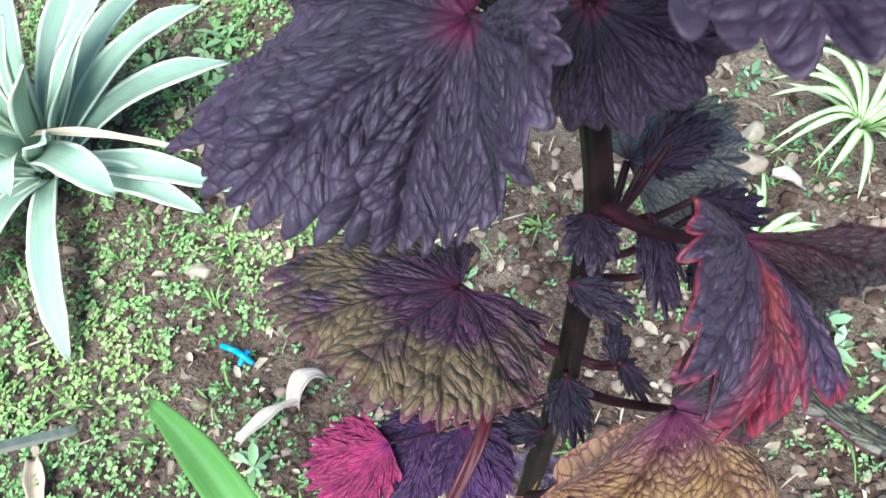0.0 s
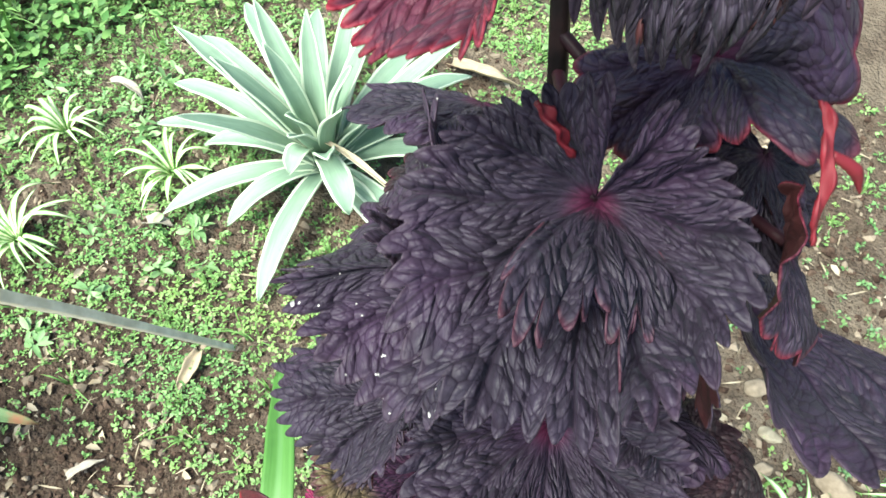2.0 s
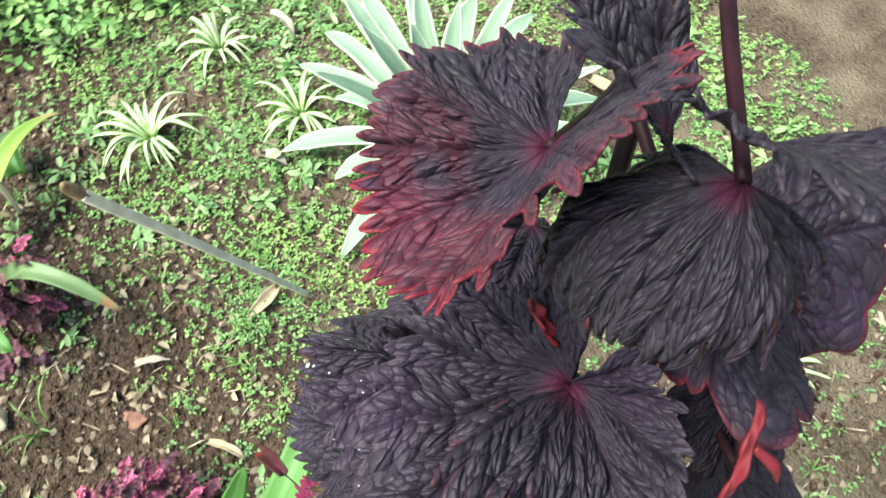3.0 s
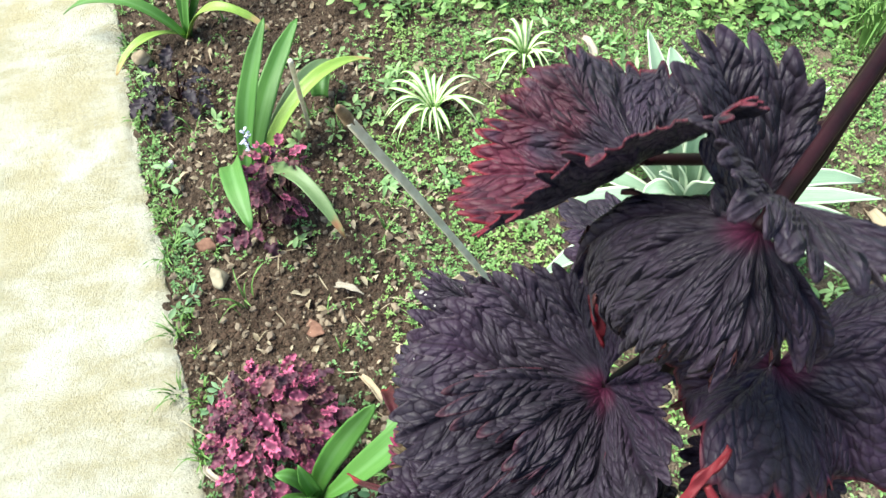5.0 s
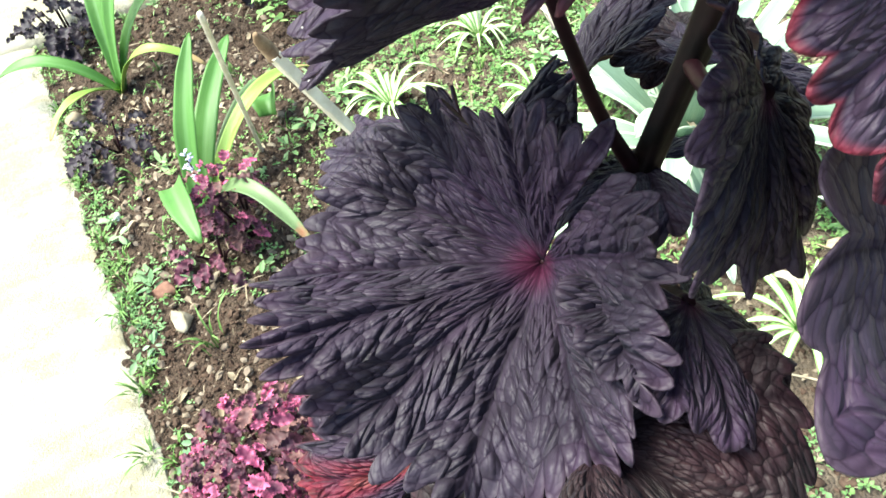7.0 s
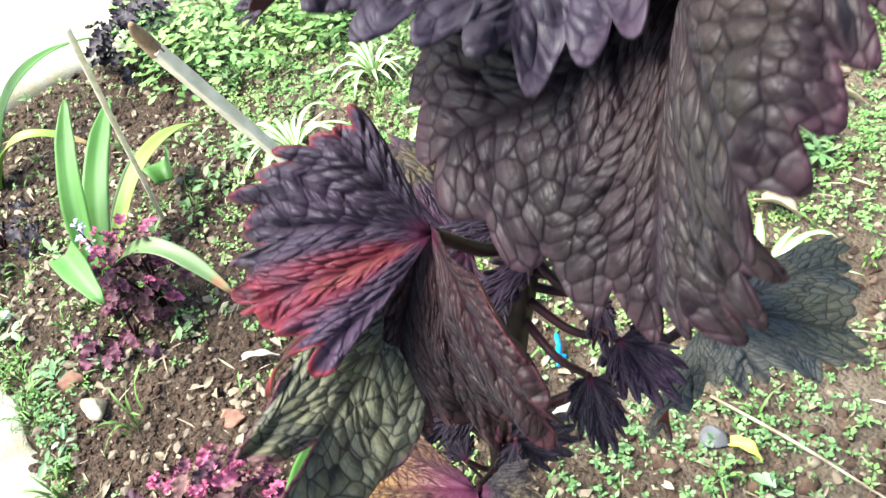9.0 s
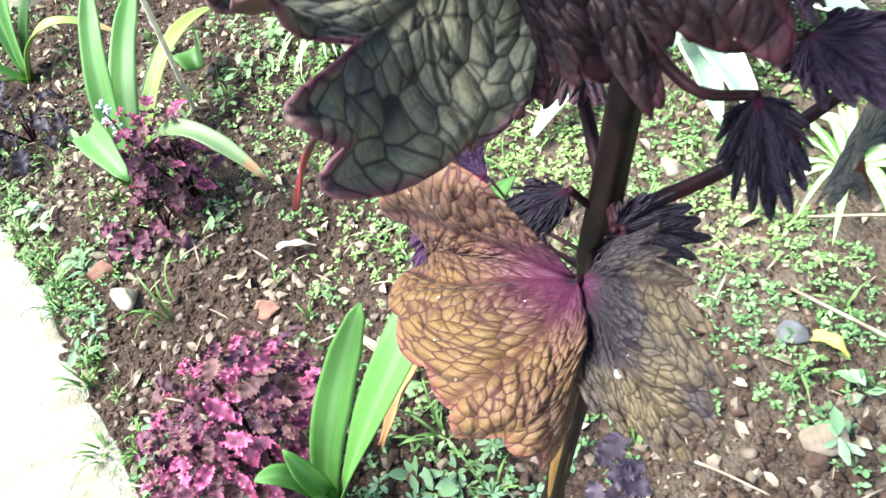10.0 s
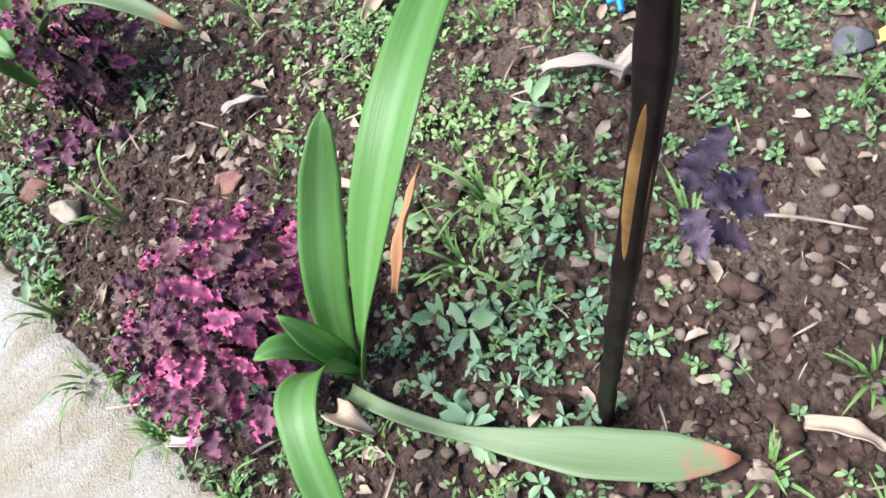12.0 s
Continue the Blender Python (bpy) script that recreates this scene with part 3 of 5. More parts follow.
add_leaf(plant, "small dark leaf with red teeth", (0.1321, 0.253, 0.7873), (-0.6073, -0.6058, -1.048), 0.0412,
         (0.8692, 0.8942, 0.6302, 2.575, 0.0537), (0.0704, -0.0365, 0.1882, 0.0885), (0.3284, 0.0635, 0.0329, -0.0187), LEAF_RED_EDGE, 17, stem_at(0.787), teeth=20)
add_leaf(plant, "large dark leaf, dull green between veins", (0.1449, 0.188, 0.6878), (-0.478, 0.5921, 0.5094), 0.0548,
         (1.092, 0.9223, 0.8153, 2.791, -0.0094), (0.1049, -0.1892, -0.0556, 0.5495), (1.227, 0.241, 0.1806, 0.6034), LEAF_MID, 18, None, teeth=44, depth=0.12)
add_leaf(plant, "blackish purple wrinkled leaf with toothed rim", (0.1122, 0.2365, 0.7506), (-0.2558, -0.5353, -1.062), 0.0380,
         (1.089, 0.7618, 0.6784, 2.553, -0.0295), (0.0122, -0.1142, 0.0543, -0.0334), (0.3239, -0.0146, 0.0608, 0.0278), LEAF_DARK, 19, stem_at(0.706), teeth=20)
add_leaf(plant, "blackish purple wrinkled leaf with toothed rim", (0.1257, 0.2171, 0.7055), (0.1178, 0.0501, -0.6006), 0.0365,
         (0.8845, 0.9095, 0.6292, 2.577, 0.0239), (-0.0621, 0.0219, 0.0445, -0.0281), (0.5056, 0.031, 0.0065, 0.0104), LEAF_DARK, 20, stem_at(0.660), teeth=20)
add_leaf(plant, "blackish purple wrinkled leaf with toothed rim", (0.0071, 0.2681, 0.7558), (-2.436, 0.3078, 0.629), 0.0570,
         (0.9259, 0.9181, 0.5408, 2.681, -0.0013), (-0.0586, 0.0905, -0.0537, -0.1041), (0.4891, -0.1351, -0.0265, -0.0397), LEAF_DARK, 27, None, teeth=22)
add_leaf(plant, "blackish purple wrinkled leaf with toothed rim", (-0.0042, 0.2974, 0.6478), (1.899, -0.197, 0.1062), 0.0393,
         (0.9463, 0.8536, 0.6478, 2.601, 0.0018), (-0.0107, -0.0059, -0.0218, -0.0143), (0.4138, 0.0009, 0.0066, 0.0011), LEAF_DARK, 28, None, teeth=20)
add_leaf(plant, "maroon black leaf behind the stem", (-0.0314, 0.2927, 0.6435), (-3.177, 0.0478, 0.2059), 0.0423,
         (0.9479, 0.8723, 0.6256, 2.629, 0.0087), (-0.0268, -0.0646, 0.0541, -0.0439), (0.4274, -0.0116, 0.0557, -0.0052), LEAF_MAROON, 29, None, teeth=20)
add_leaf(plant, "blackish purple wrinkled leaf with toothed rim", (0.0553, 0.2363, 0.6757), (-2.2, -0.3343, 0.3999), 0.0456,
         (0.9267, 0.9097, 0.5857, 2.588, 0.0151), (-0.0258, -0.0256, 0.0784, -0.0494), (0.4343, -0.0078, 0.0323, 0.002), LEAF_DARK, 24, stem_at(0.631), teeth=20)
add_leaf(plant, "blackish purple wrinkled leaf with toothed rim", (-0.0014, 0.2317, 0.6662), (-3.034, -0.6327, -0.6805), 0.0551,
         (0.9153, 0.8798, 0.6419, 2.598, 0.0022), (0.0344, 0.0069, -0.0625, -0.0857), (0.431, 0.0999, 0.0253, 0.0382), LEAF_DARK, 22, stem_at(0.621), teeth=22)
add_leaf(plant, "small dark side leaf", (0.111, 0.186, 0.549), (0, 0.2384, 0.3259), 0.0300,
         (0.72, 0.42, 0.25, 1.52, 0), (0.05, 0, 0, 0), (0.5, 0, 0, 0), LEAF_DARK, 41, stem_at(0.545), teeth=15, depth=0.32, ruffle=0.006, petiole_r=0.0015)
add_leaf(plant, "small dark side leaf", (0.112, 0.174, 0.54), (-0.4424, -0.7895, 0.2119), 0.0300,
         (0.72, 0.42, 0.25, 1.28, 0), (0.05, 0, 0, 0), (0.5, 0, 0, 0), LEAF_DARK, 42, stem_at(0.536), teeth=15, depth=0.32, ruffle=0.006, petiole_r=0.0015)
add_leaf(plant, "small dark side leaf", (0.072, 0.175, 0.575), (-1.661, 0.3791, -0.1649), 0.0260,
         (0.72, 0.42, 0.25, 1.52, 0), (0.05, 0, 0, 0), (0.5, 0, 0, 0), LEAF_DARK, 43, stem_at(0.571), teeth=15, depth=0.32, ruffle=0.006, petiole_r=0.0015)
add_leaf(plant, "small dark side leaf", (0.095, 0.205, 0.553), (0.3471, 0.7233, 0.1697), 0.0340,
         (0.72, 0.42, 0.25, 1.28, 0), (0.05, 0, 0, 0), (0.9, 0, 0, 0), LEAF_DARK, 44, stem_at(0.549), teeth=15, depth=0.32, ruffle=0.006, petiole_r=0.0015)
add_leaf(plant, "small dark side leaf", (0.09, 0.148, 0.489), (1.196, -0.4314, 0.7736), 0.0330,
         (0.72, 0.42, 0.25, 1.52, 0), (0.05, 0, 0, 0), (0.5, 0, 0, 0), LEAF_DARK, 45, stem_at(0.485), teeth=15, depth=0.32, ruffle=0.006, petiole_r=0.0015)
add_leaf(plant, "small magenta leaf low on the stem", (-0.0060, 0.1230, 0.4600), (-2.587, 0.0198, -0.4083), 0.0431,
         (0.85, 0.6, 0.4, 1.4, 0), (0.05, 0, 0, 0), (0.5, 0, 0, 0), LEAF_MAGENTA, 46, stem_at(0.452), teeth=19, depth=0.2, petiole_r=0.0007)
add_leaf(plant, "small violet black leaf low on the stem", (0.0120, 0.1350, 0.4490), (-2.053, 0.0534, -0.2852), 0.0453,
         (0.85, 0.6, 0.4, 1.4, 0), (0.05, 0, 0, 0), (0.5, 0, 0, 0), LEAF_PURPLE, 47, stem_at(0.441), teeth=19, depth=0.2, petiole_r=0.0007)
add_leaf(plant, "small violet black leaf low on the stem", (0.0270, 0.1320, 0.4540), (-1.369, 0.0017, -0.0182), 0.0414,
         (0.85, 0.6, 0.4, 1.4, 0), (0.05, 0, 0, 0), (0.5, 0, 0, 0), LEAF_PURPLE, 48, stem_at(0.446), teeth=19, depth=0.2, petiole_r=0.0007)
add_leaf(plant, "small dark side leaf", (0.069, 0.145, 0.489), (-1.494, 0.1617, -0.0753), 0.0320,
         (0.72, 0.42, 0.25, 1.20, 0), (0.05, 0, 0, 0), (0.5, 0, 0, 0), LEAF_DARK, 49, stem_at(0.485), teeth=15, depth=0.32, ruffle=0.006, petiole_r=0.0015)
add_leaf(plant, "small dark side leaf", (0.062, 0.132, 0.44), (3.142, 0.4838, -0.4215), 0.0280,
         (0.72, 0.42, 0.25, 1.20, 0), (0.05, 0, 0, 0), (0.5, 0, 0, 0), LEAF_DARK, 50, stem_at(0.436), teeth=15, depth=0.32, ruffle=0.006, petiole_r=0.0015)
add_leaf(plant, "small dark side leaf", (0.067, 0.164, 0.543), (-0.635, 0.2423, 0.2883), 0.0280,
         (0.72, 0.42, 0.25, 1.04, 0), (0.05, 0, 0, 0), (0.5, 0, 0, 0), LEAF_DARK, 51, stem_at(0.539), teeth=15, depth=0.32, ruffle=0.006, petiole_r=0.0015)
add_leaf(plant, "small dark side leaf", (0.09, 0.172, 0.578), (-1.434, -0.2461, -0.0191), 0.0350,
         (0.72, 0.42, 0.25, 0.80, 0), (0.05, 0, 0, 0), (0.5, 0, 0, 0), LEAF_DARK, 52, stem_at(0.574), teeth=15, depth=0.32, ruffle=0.006, petiole_r=0.0015)
add_leaf(plant, "small dark side leaf", (0.107, 0.182, 0.57), (-0.5124, -0.0659, 0.5485), 0.0200,
         (0.72, 0.42, 0.25, 0.96, 0), (0.05, 0, 0, 0), (0.5, 0, 0, 0), LEAF_DARK, 53, stem_at(0.566), teeth=15, depth=0.32, ruffle=0.006, petiole_r=0.0015)
add_leaf(plant, "small dark side leaf", (0.092, 0.15, 0.49), (-0.9828, -0.1942, 0.2827), 0.0220,
         (0.72, 0.42, 0.25, 0.96, 0), (0.05, 0, 0, 0), (0.5, 0, 0, 0), LEAF_DARK, 54, stem_at(0.486), teeth=15, depth=0.32, ruffle=0.006, petiole_r=0.0015)
add_leaf(plant, "small dark side leaf", (0.105, 0.212, 0.56), (0.6, -0.2, 0.1), 0.0300,
         (0.72, 0.42, 0.25, 1.60, 0), (0.05, 0, 0, 0), (0.5, 0, 0, 0), LEAF_DARK, 55, stem_at(0.556), teeth=15, depth=0.32, ruffle=0.006, petiole_r=0.0015)

add_leaf(plant, "blackish leaf hanging in the shade of the stem", (0.0627, 0.1858, 0.6588), (-1.64, -0.852, 0.1266), 0.0380,
         (0.9164, 0.9434, 0.6126, 2.604, 0.0495), (-0.069, 0.0093, 0.1875, -0.0023), (0.5003, 0.0532, 0.0279, -0.0833), LEAF_DARK, 60, stem_at(0.60), teeth=30)
add_leaf(plant, "pale bluish wrinkled leaf with a maroon underside", (0.0977, 0.2315, 0.5139), (0.4938, 0.5546, -0.0865), 0.0571,
         (0.8619, 1.03, 0.6425, 1.92, 0.0113), (-0.0445, 0.0097, -0.1171, -0.2284), (0.4282, -0.0129, 0.0511, 0.0666), LEAF_PALE, 61, stem_at(0.47), teeth=30, under=MAROON_UNDER)


# the scar on the lower stem
def scar():
    a = np.array(STEM)
    zs = np.linspace(0.232, 0.346, 24)
    c = np.stack([np.interp(zs, a[:, 2], a[:, 0]), np.interp(zs, a[:, 2], a[:, 1]), zs], -1)
    out = np.array([0.62, -0.75, 0.2])
    out /= np.linalg.norm(out)
    side = np.cross(out, [0, 0, 1.0])
    side /= np.linalg.norm(side)
    w = 0.0043 * np.sqrt(np.clip(np.sin(np.linspace(0.08, np.pi - 0.08, 24)), 0, 1))
    u = np.linspace(-1, 1, 7)
    v = c[:, None] + side * (u[None, :, None] * w[:, None, None]) + out * (0.0061 - 0.0022 * u[None, :, None] ** 2 - 0.0012 * (1 - np.abs(u[None, :, None])))
    return mesh_of("scar", v.reshape(-1, 3), grid_faces(24, 7), mats=[SCAR])


SCAR = plain_material("bare_wood", (0.10, 0.050, 0.012), (0.26, 0.15, 0.045), 0.6, 40, 180)
part("scar", scar(), plant, "ochre bare scar where the bark peeled")


# ---- strap leaves ----
def strap(base, mid, tip, width, channel=0.25, n=26, m=9, shape=0.5, twist=0.0, seed=0, up=(0, 0, 1.0), blunt=0.0, neck=0.0):
    """A long leaf along a bent line from base over mid to tip; shape: where it is widest."""
    rng = np.random.default_rng(seed)
    t = np.linspace(0, 1, n)[:, None]
    b0, b2 = np.array(base, float), np.array(tip, float)
    b1 = 2 * np.array(mid, float) - 0.5 * (b0 + b2)
    c = (1 - t) ** 2 * b0 + 2 * t * (1 - t) * b1 + t ** 2 * b2
    d = np.gradient(c, axis=0)
    d /= np.linalg.norm(d, axis=1)[:, None]
    side = np.cross(d, np.array(up, float) + 1e-3)
    side /= np.linalg.norm(side, axis=1)[:, None]
    nn = np.cross(side, d)
    tw = twist * t
    side, nn = side * np.cos(tw) + nn * np.sin(tw), nn * np.cos(tw) - side * np.sin(tw)
    tt = t[:, 0]
    w = width / 2 * np.interp(tt, [0, shape * 0.5, shape, shape + (1 - shape) * 0.6, 0.97, 1], [0.55, 0.85, 1, 0.72 + blunt * 0.25, 0.16 + blunt * 0.4, 0.01 + blunt * 0.1])
    w = w * (1 - neck * np.interp(tt, [0, 0.15, 0.42, 0.70], [0.5, 0.8, 1.0, 0.0]))
    u = np.linspace(-1, 1, m)
    wav = 1 + 0.05 * np.sin(tt * 9 + seed)
    P = c[:, None] + side[:, None] * (u[None, :, None] * (w * wav)[:, None, None]) + nn[:, None] * ((np.abs(u) ** 1.4)[None, :, None] * (w * channel * 2)[:, None, None] * (1 - 0.5 * t[:, None]))
    P = P + nn[:, None] * (0.0012 * np.sin(tt * 14 + seed * 1.7)[:, None, None] * u[None, :, None])
    A, B = np.meshgrid(tt, u, indexing="ij")
    return P.reshape(-1, 3), grid_faces(n, m), {"along": A, "across": B}


def strap_material(name, lo, hi, rim=None, rim_at=0.72, tip=None, rough=0.42, mid=None, tip_from=0.8):
    m, nt, b = material(name, rough, 0.4)
    along, across = attribute(nt, "along"), attribute(nt, "across")
    side = math_node(nt, 'ABSOLUTE', across)
    long_noise = nt.nodes.new("ShaderNodeCombineXYZ")
    nt.links.new(math_node(nt, 'MULTIPLY', across, 9.0), long_noise.inputs[0])
    nt.links.new(math_node(nt, 'MULTIPLY', along, 1.6), long_noise.inputs[1])
    grain = noise_of(nt, 2.2, 4, 0.6, long_noise.outputs[0])
    col = mix(nt, ramp(nt, grain, 0.3, 0.7), lo, hi)
    col = mix(nt, ramp(nt, noise_of(nt, 38, 3), 0.5, 0.8, 0, 0.35), col, tuple(c * 0.6 for c in lo))
    if mid:
        col = mix(nt, ramp(nt, side, 0.05, 0.3, 0.6, 0), col, mid)
    if rim:
        wob = math_node(nt, 'ADD', side, math_node(nt, 'MULTIPLY', math_node(nt, 'SUBTRACT', grain, 0.5), 0.25))
        col = mix(nt, ramp(nt, wob, rim_at - 0.04, rim_at + 0.05), col, rim)
    if tip:
        where = math_node(nt, 'ADD', along, math_node(nt, 'MULTIPLY', math_node(nt, 'SUBTRACT', noise_of(nt, 60, 3), 0.5), 0.3))
        col = mix(nt, ramp(nt, where, tip_from, tip_from + 0.12), col, tip)
    nt.links.new(col, b.inputs["Base Color"])
    b.inputs["Subsurface Weight"].default_value = 0.0
    bump(nt, b, grain, 0.25, 0.0015)
    return m


def add_strap(parent, mat, base, mid, tip, width, name="leaf", label="", thick=0.0012, **more):
    v_, f_, a_ = strap(base, mid, tip, width, **more)
    ob = part(name, mesh_of(name, v_, f_, a_, [mat]), parent, label)
    s_ = ob.modifiers.new("thickness", 'SOLIDIFY')
    s_.thickness, s_.offset = thick, -1
    return ob


AGAVE = strap_material("agave_leaf", (0.19, 0.285, 0.195), (0.265, 0.365, 0.265), rim=(0.56, 0.63, 0.48), rim_at=0.80, rough=0.6)
LILY = strap_material("lily_leaf", (0.070, 0.180, 0.032), (0.092, 0.215, 0.045), mid=(0.13, 0.26, 0.085), rough=0.5)
LILY_WORN = strap_material("lily_leaf_worn", (0.125, 0.19, 0.080), (0.155, 0.23, 0.10), tip=(0.30, 0.13, 0.07), tip_from=0.88, rough=0.45)
LILY_YELLOW = strap_material("lily_leaf_yellowing", (0.17, 0.31, 0.05), (0.30, 0.40, 0.09), tip=(0.50, 0.34, 0.16), tip_from=0.8, rough=0.45)
SPIDER = strap_material("spider_leaf", (0.62, 0.66, 0.40), (0.78, 0.78, 0.56), rim=(0.20, 0.40, 0.10), rim_at=0.62, rough=0.45)
GRASS = strap_material("grass_blade", (0.10, 0.21, 0.045), (0.20, 0.34, 0.095), rough=0.55)
DRY = strap_material("dry_strip", (0.36, 0.29, 0.19), (0.58, 0.50, 0.38), rough=0.75)

# agave rosette: low leaves round the foot, steeper ones towards the heart
HEART = np.array([-0.492, 0.530, 0.0])
agave = root("agave", tuple(HEART), "variegated agave rosette with grey green leaves edged in cream", "plant")
rng = np.random.default_rng(5)
# tips of the outer leaves as reach along x and y from the heart, and height
for i, (dx, dy, dz, wide) in enumerate((
        (0.068, -0.235, 0.015, 0.036), (-0.055, -0.172, 0.026, 0.034), (-0.155, -0.216, 0.026, 0.036), (-0.160, -0.100, 0.072, 0.032),
        (-0.276, -0.106, 0.050, 0.036), (-0.286, -0.042, 0.082, 0.036), (-0.310, 0.048, 0.100, 0.038), (-0.245, 0.110, 0.155, 0.036),
        (0.224, 0.112, 0.085, 0.038), (0.240, -0.046, 0.052, 0.036), (0.205, -0.070, 0.045, 0.034), (0.195, 0.165, 0.125, 0.036),
        (0.120, 0.225, 0.105, 0.036), (0.030, 0.250, 0.110, 0.036), (-0.080, 0.245, 0.115, 0.036), (-0.170, 0.190, 0.120, 0.036))):
    d = np.array([dx, dy, 0.0]) / math.hypot(dx, dy)
    base = HEART + d * 0.016 + np.array([0, 0, 0.035])
    tip = HEART + np.array([dx, dy, dz])
    mid = base * 0.48 + tip * 0.52 + np.array([0, 0, 0.030 + 0.10 * dz])
    add_strap(agave, AGAVE, base, mid, tip, wide, channel=0.24, seed=i, shape=0.5, thick=0.0024, blunt=0.12)
for i in range(15):
    az = 0.9 + i * 2.39996
    lift = 0.72 + 0.62 * i / 15
    length = 0.275 - 0.10 * (i / 15) + 0.02 * rng.random()
    d = np.array([math.cos(az), math.sin(az), 0])
    if d[1] < -0.35 and d[0] > -0.3:
        lift, length = lift + 0.15, length * 0.62
    base = HEART + d * 0.012 + np.array([0, 0, 0.045 + 0.02 * i / 15])
    tip = base + d * length * math.cos(lift) + np.array([0, 0, length * math.sin(lift)])
    mid = (base + tip) / 2 + np.array([0, 0, 0.012]) - d * 0.006
    add_strap(agave, AGAVE, base, mid, tip, 0.033 + 0.005 * rng.random(), channel=0.30, seed=i + 30, shape=0.46, thick=0.0024)
add_strap(agave, AGAVE, HEART + np.array([0.02, -0.02, 0.09]), HEART + np.array([0.085, -0.050, 0.130]), HEART + np.array([0.130, -0.080, 0.105]), 0.040, channel=0.2, seed=71, n=18, blunt=0.25)
add_strap(agave, AGAVE, HEART + np.array([0.0, -0.02, 0.09]), HEART + np.array([0.008, -0.050, 0.125]), HEART + np.array([0.012, -0.078, 0.105]), 0.034, channel=0.2, seed=72, n=18, blunt=0.25)
add_strap(agave, DRY, HEART + np.array([0.01, -0.01, 0.115]), HEART + np.array([0.10, -0.015, 0.128]), HEART + np.array([0.205, -0.020, 0.095]), 0.009, channel=0.6, seed=73, label="thin dried leaf")


def lily(label, place, leaves):
    p = root("lily_plant", place, label, "plant", "strap-leaved lilies")
    for i, (mat, base, mid, tip, width, more) in enumerate(leaves):
        add_strap(p, mat, base, mid, tip, width, seed=i + 3, **more)
    return p


lily("young lily with smooth strap leaves, one lying on soil", (-0.118, -0.07, 0), [
    (LILY, (-0.114, -0.066, 0.02), (-0.135, -0.028, 0.105), (-0.165, 0.047, 0.199), 0.031, dict(shape=0.62, blunt=0.7, channel=0.12, up=(0.8, -0.3, 0.3))),
    (LILY, (-0.110, -0.058, 0.02), (-0.122, 0.080, 0.205), (-0.267, 0.219, 0.142), 0.036, dict(shape=0.5, blunt=0.6, channel=0.2, n=34)),
    (LILY, (-0.112, -0.066, 0.02), (-0.068, -0.085, 0.115), (0.014, -0.122, 0.050), 0.031, dict(shape=0.5, blunt=0.5, channel=0.16)),
    (LILY_WORN, (-0.105, -0.078, 0.016), (0.000, -0.010, 0.024), (0.107, 0.106, 0.012), 0.034, dict(shape=0.72, blunt=0.62, channel=0.13, n=40, neck=0.66)),
    (LILY, (-0.112, -0.064, 0.02), (-0.120, -0.075, 0.085), (-0.123, -0.100, 0.105), 0.022, dict(shape=0.45, blunt=0.3, n=14)),
    (LILY, (-0.112, -0.060, 0.03), (-0.112, -0.060, 0.075), (-0.128, -0.066, 0.120), 0.020, dict(shape=0.45, blunt=0.3, n=14)),
])
lily("lily with upright and drooping strap leaves among pink coleus", (-0.70, -0.20, 0), [
    (LILY, (-0.690, -0.195, 0.0), (-0.755, -0.165, 0.130), (-0.858, -0.111, 0.228), 0.034, dict(shape=0.5, blunt=0.4, channel=0.2, up=(0.9, -0.2, 0.3))),
    (LILY, (-0.690, -0.190, 0.0), (-0.790, -0.140, 0.110), (-0.922, -0.072, 0.166), 0.038, dict(shape=0.5, blunt=0.4, channel=0.2, up=(0.9, -0.2, 0.3))),
    (LILY_YELLOW, (-0.690, -0.185, 0.0), (-0.800, -0.060, 0.120), (-0.905, 0.051, 0.062), 0.030, dict(shape=0.5, blunt=0.4)),
    (LILY_WORN, (-0.680, -0.190, 0.0), (-0.610, -0.090, 0.120), (-0.498, -0.008, 0.075), 0.028, dict(shape=0.5, blunt=0.3)),
    (LILY, (-0.685, -0.195, 0.0), (-0.590, -0.165, 0.175), (-0.455, -0.122, 0.190), 0.036, dict(shape=0.55, blunt=0.6, up=(0.4, 0, 1))),
    (LILY_WORN, (-0.690, -0.185, 0.0), (-0.83, -0.09, 0.09), (-0.95, -0.02, 0.03), 0.028, dict(shape=0.5, blunt=0.3)),
])
lily("lily with long arching strap leaves beside the walkway", (-1.12, -0.355, 0), [
    (LILY, (-1.11, -0.355, 0.0), (-1.13, -0.46, 0.10), (-1.16, -0.60, 0.06), 0.034, dict(shape=0.5, blunt=0.3)),
    (LILY, (-1.12, -0.350, 0.0), (-1.24, -0.33, 0.17), (-1.40, -0.31, 0.20), 0.034, dict(shape=0.5, blunt=0.3)),
    (LILY, (-1.12, -0.345, 0.0), (-1.19, -0.24, 0.13), (-1.27, -0.09, 0.12), 0.032, dict(shape=0.5, blunt=0.3)),
    (LILY_YELLOW, (-1.11, -0.350, 0.0), (-1.08, -0.26, 0.09), (-1.05, -0.16, 0.04), 0.026, dict(shape=0.5, blunt=0.3)),
    (LILY, (-1.12, -0.350, 0.0), (-1.20, -0.28, 0.18), (-1.33, -0.20, 0.22), 0.034, dict(shape=0.5, blunt=0.3)),
    (LILY_YELLOW, (-1.12, -0.355, 0.0), (-1.06, -0.42, 0.05), (-1.0, -0.48, 0.02), 0.022, dict(shape=0.5, blunt=0.3)),
])


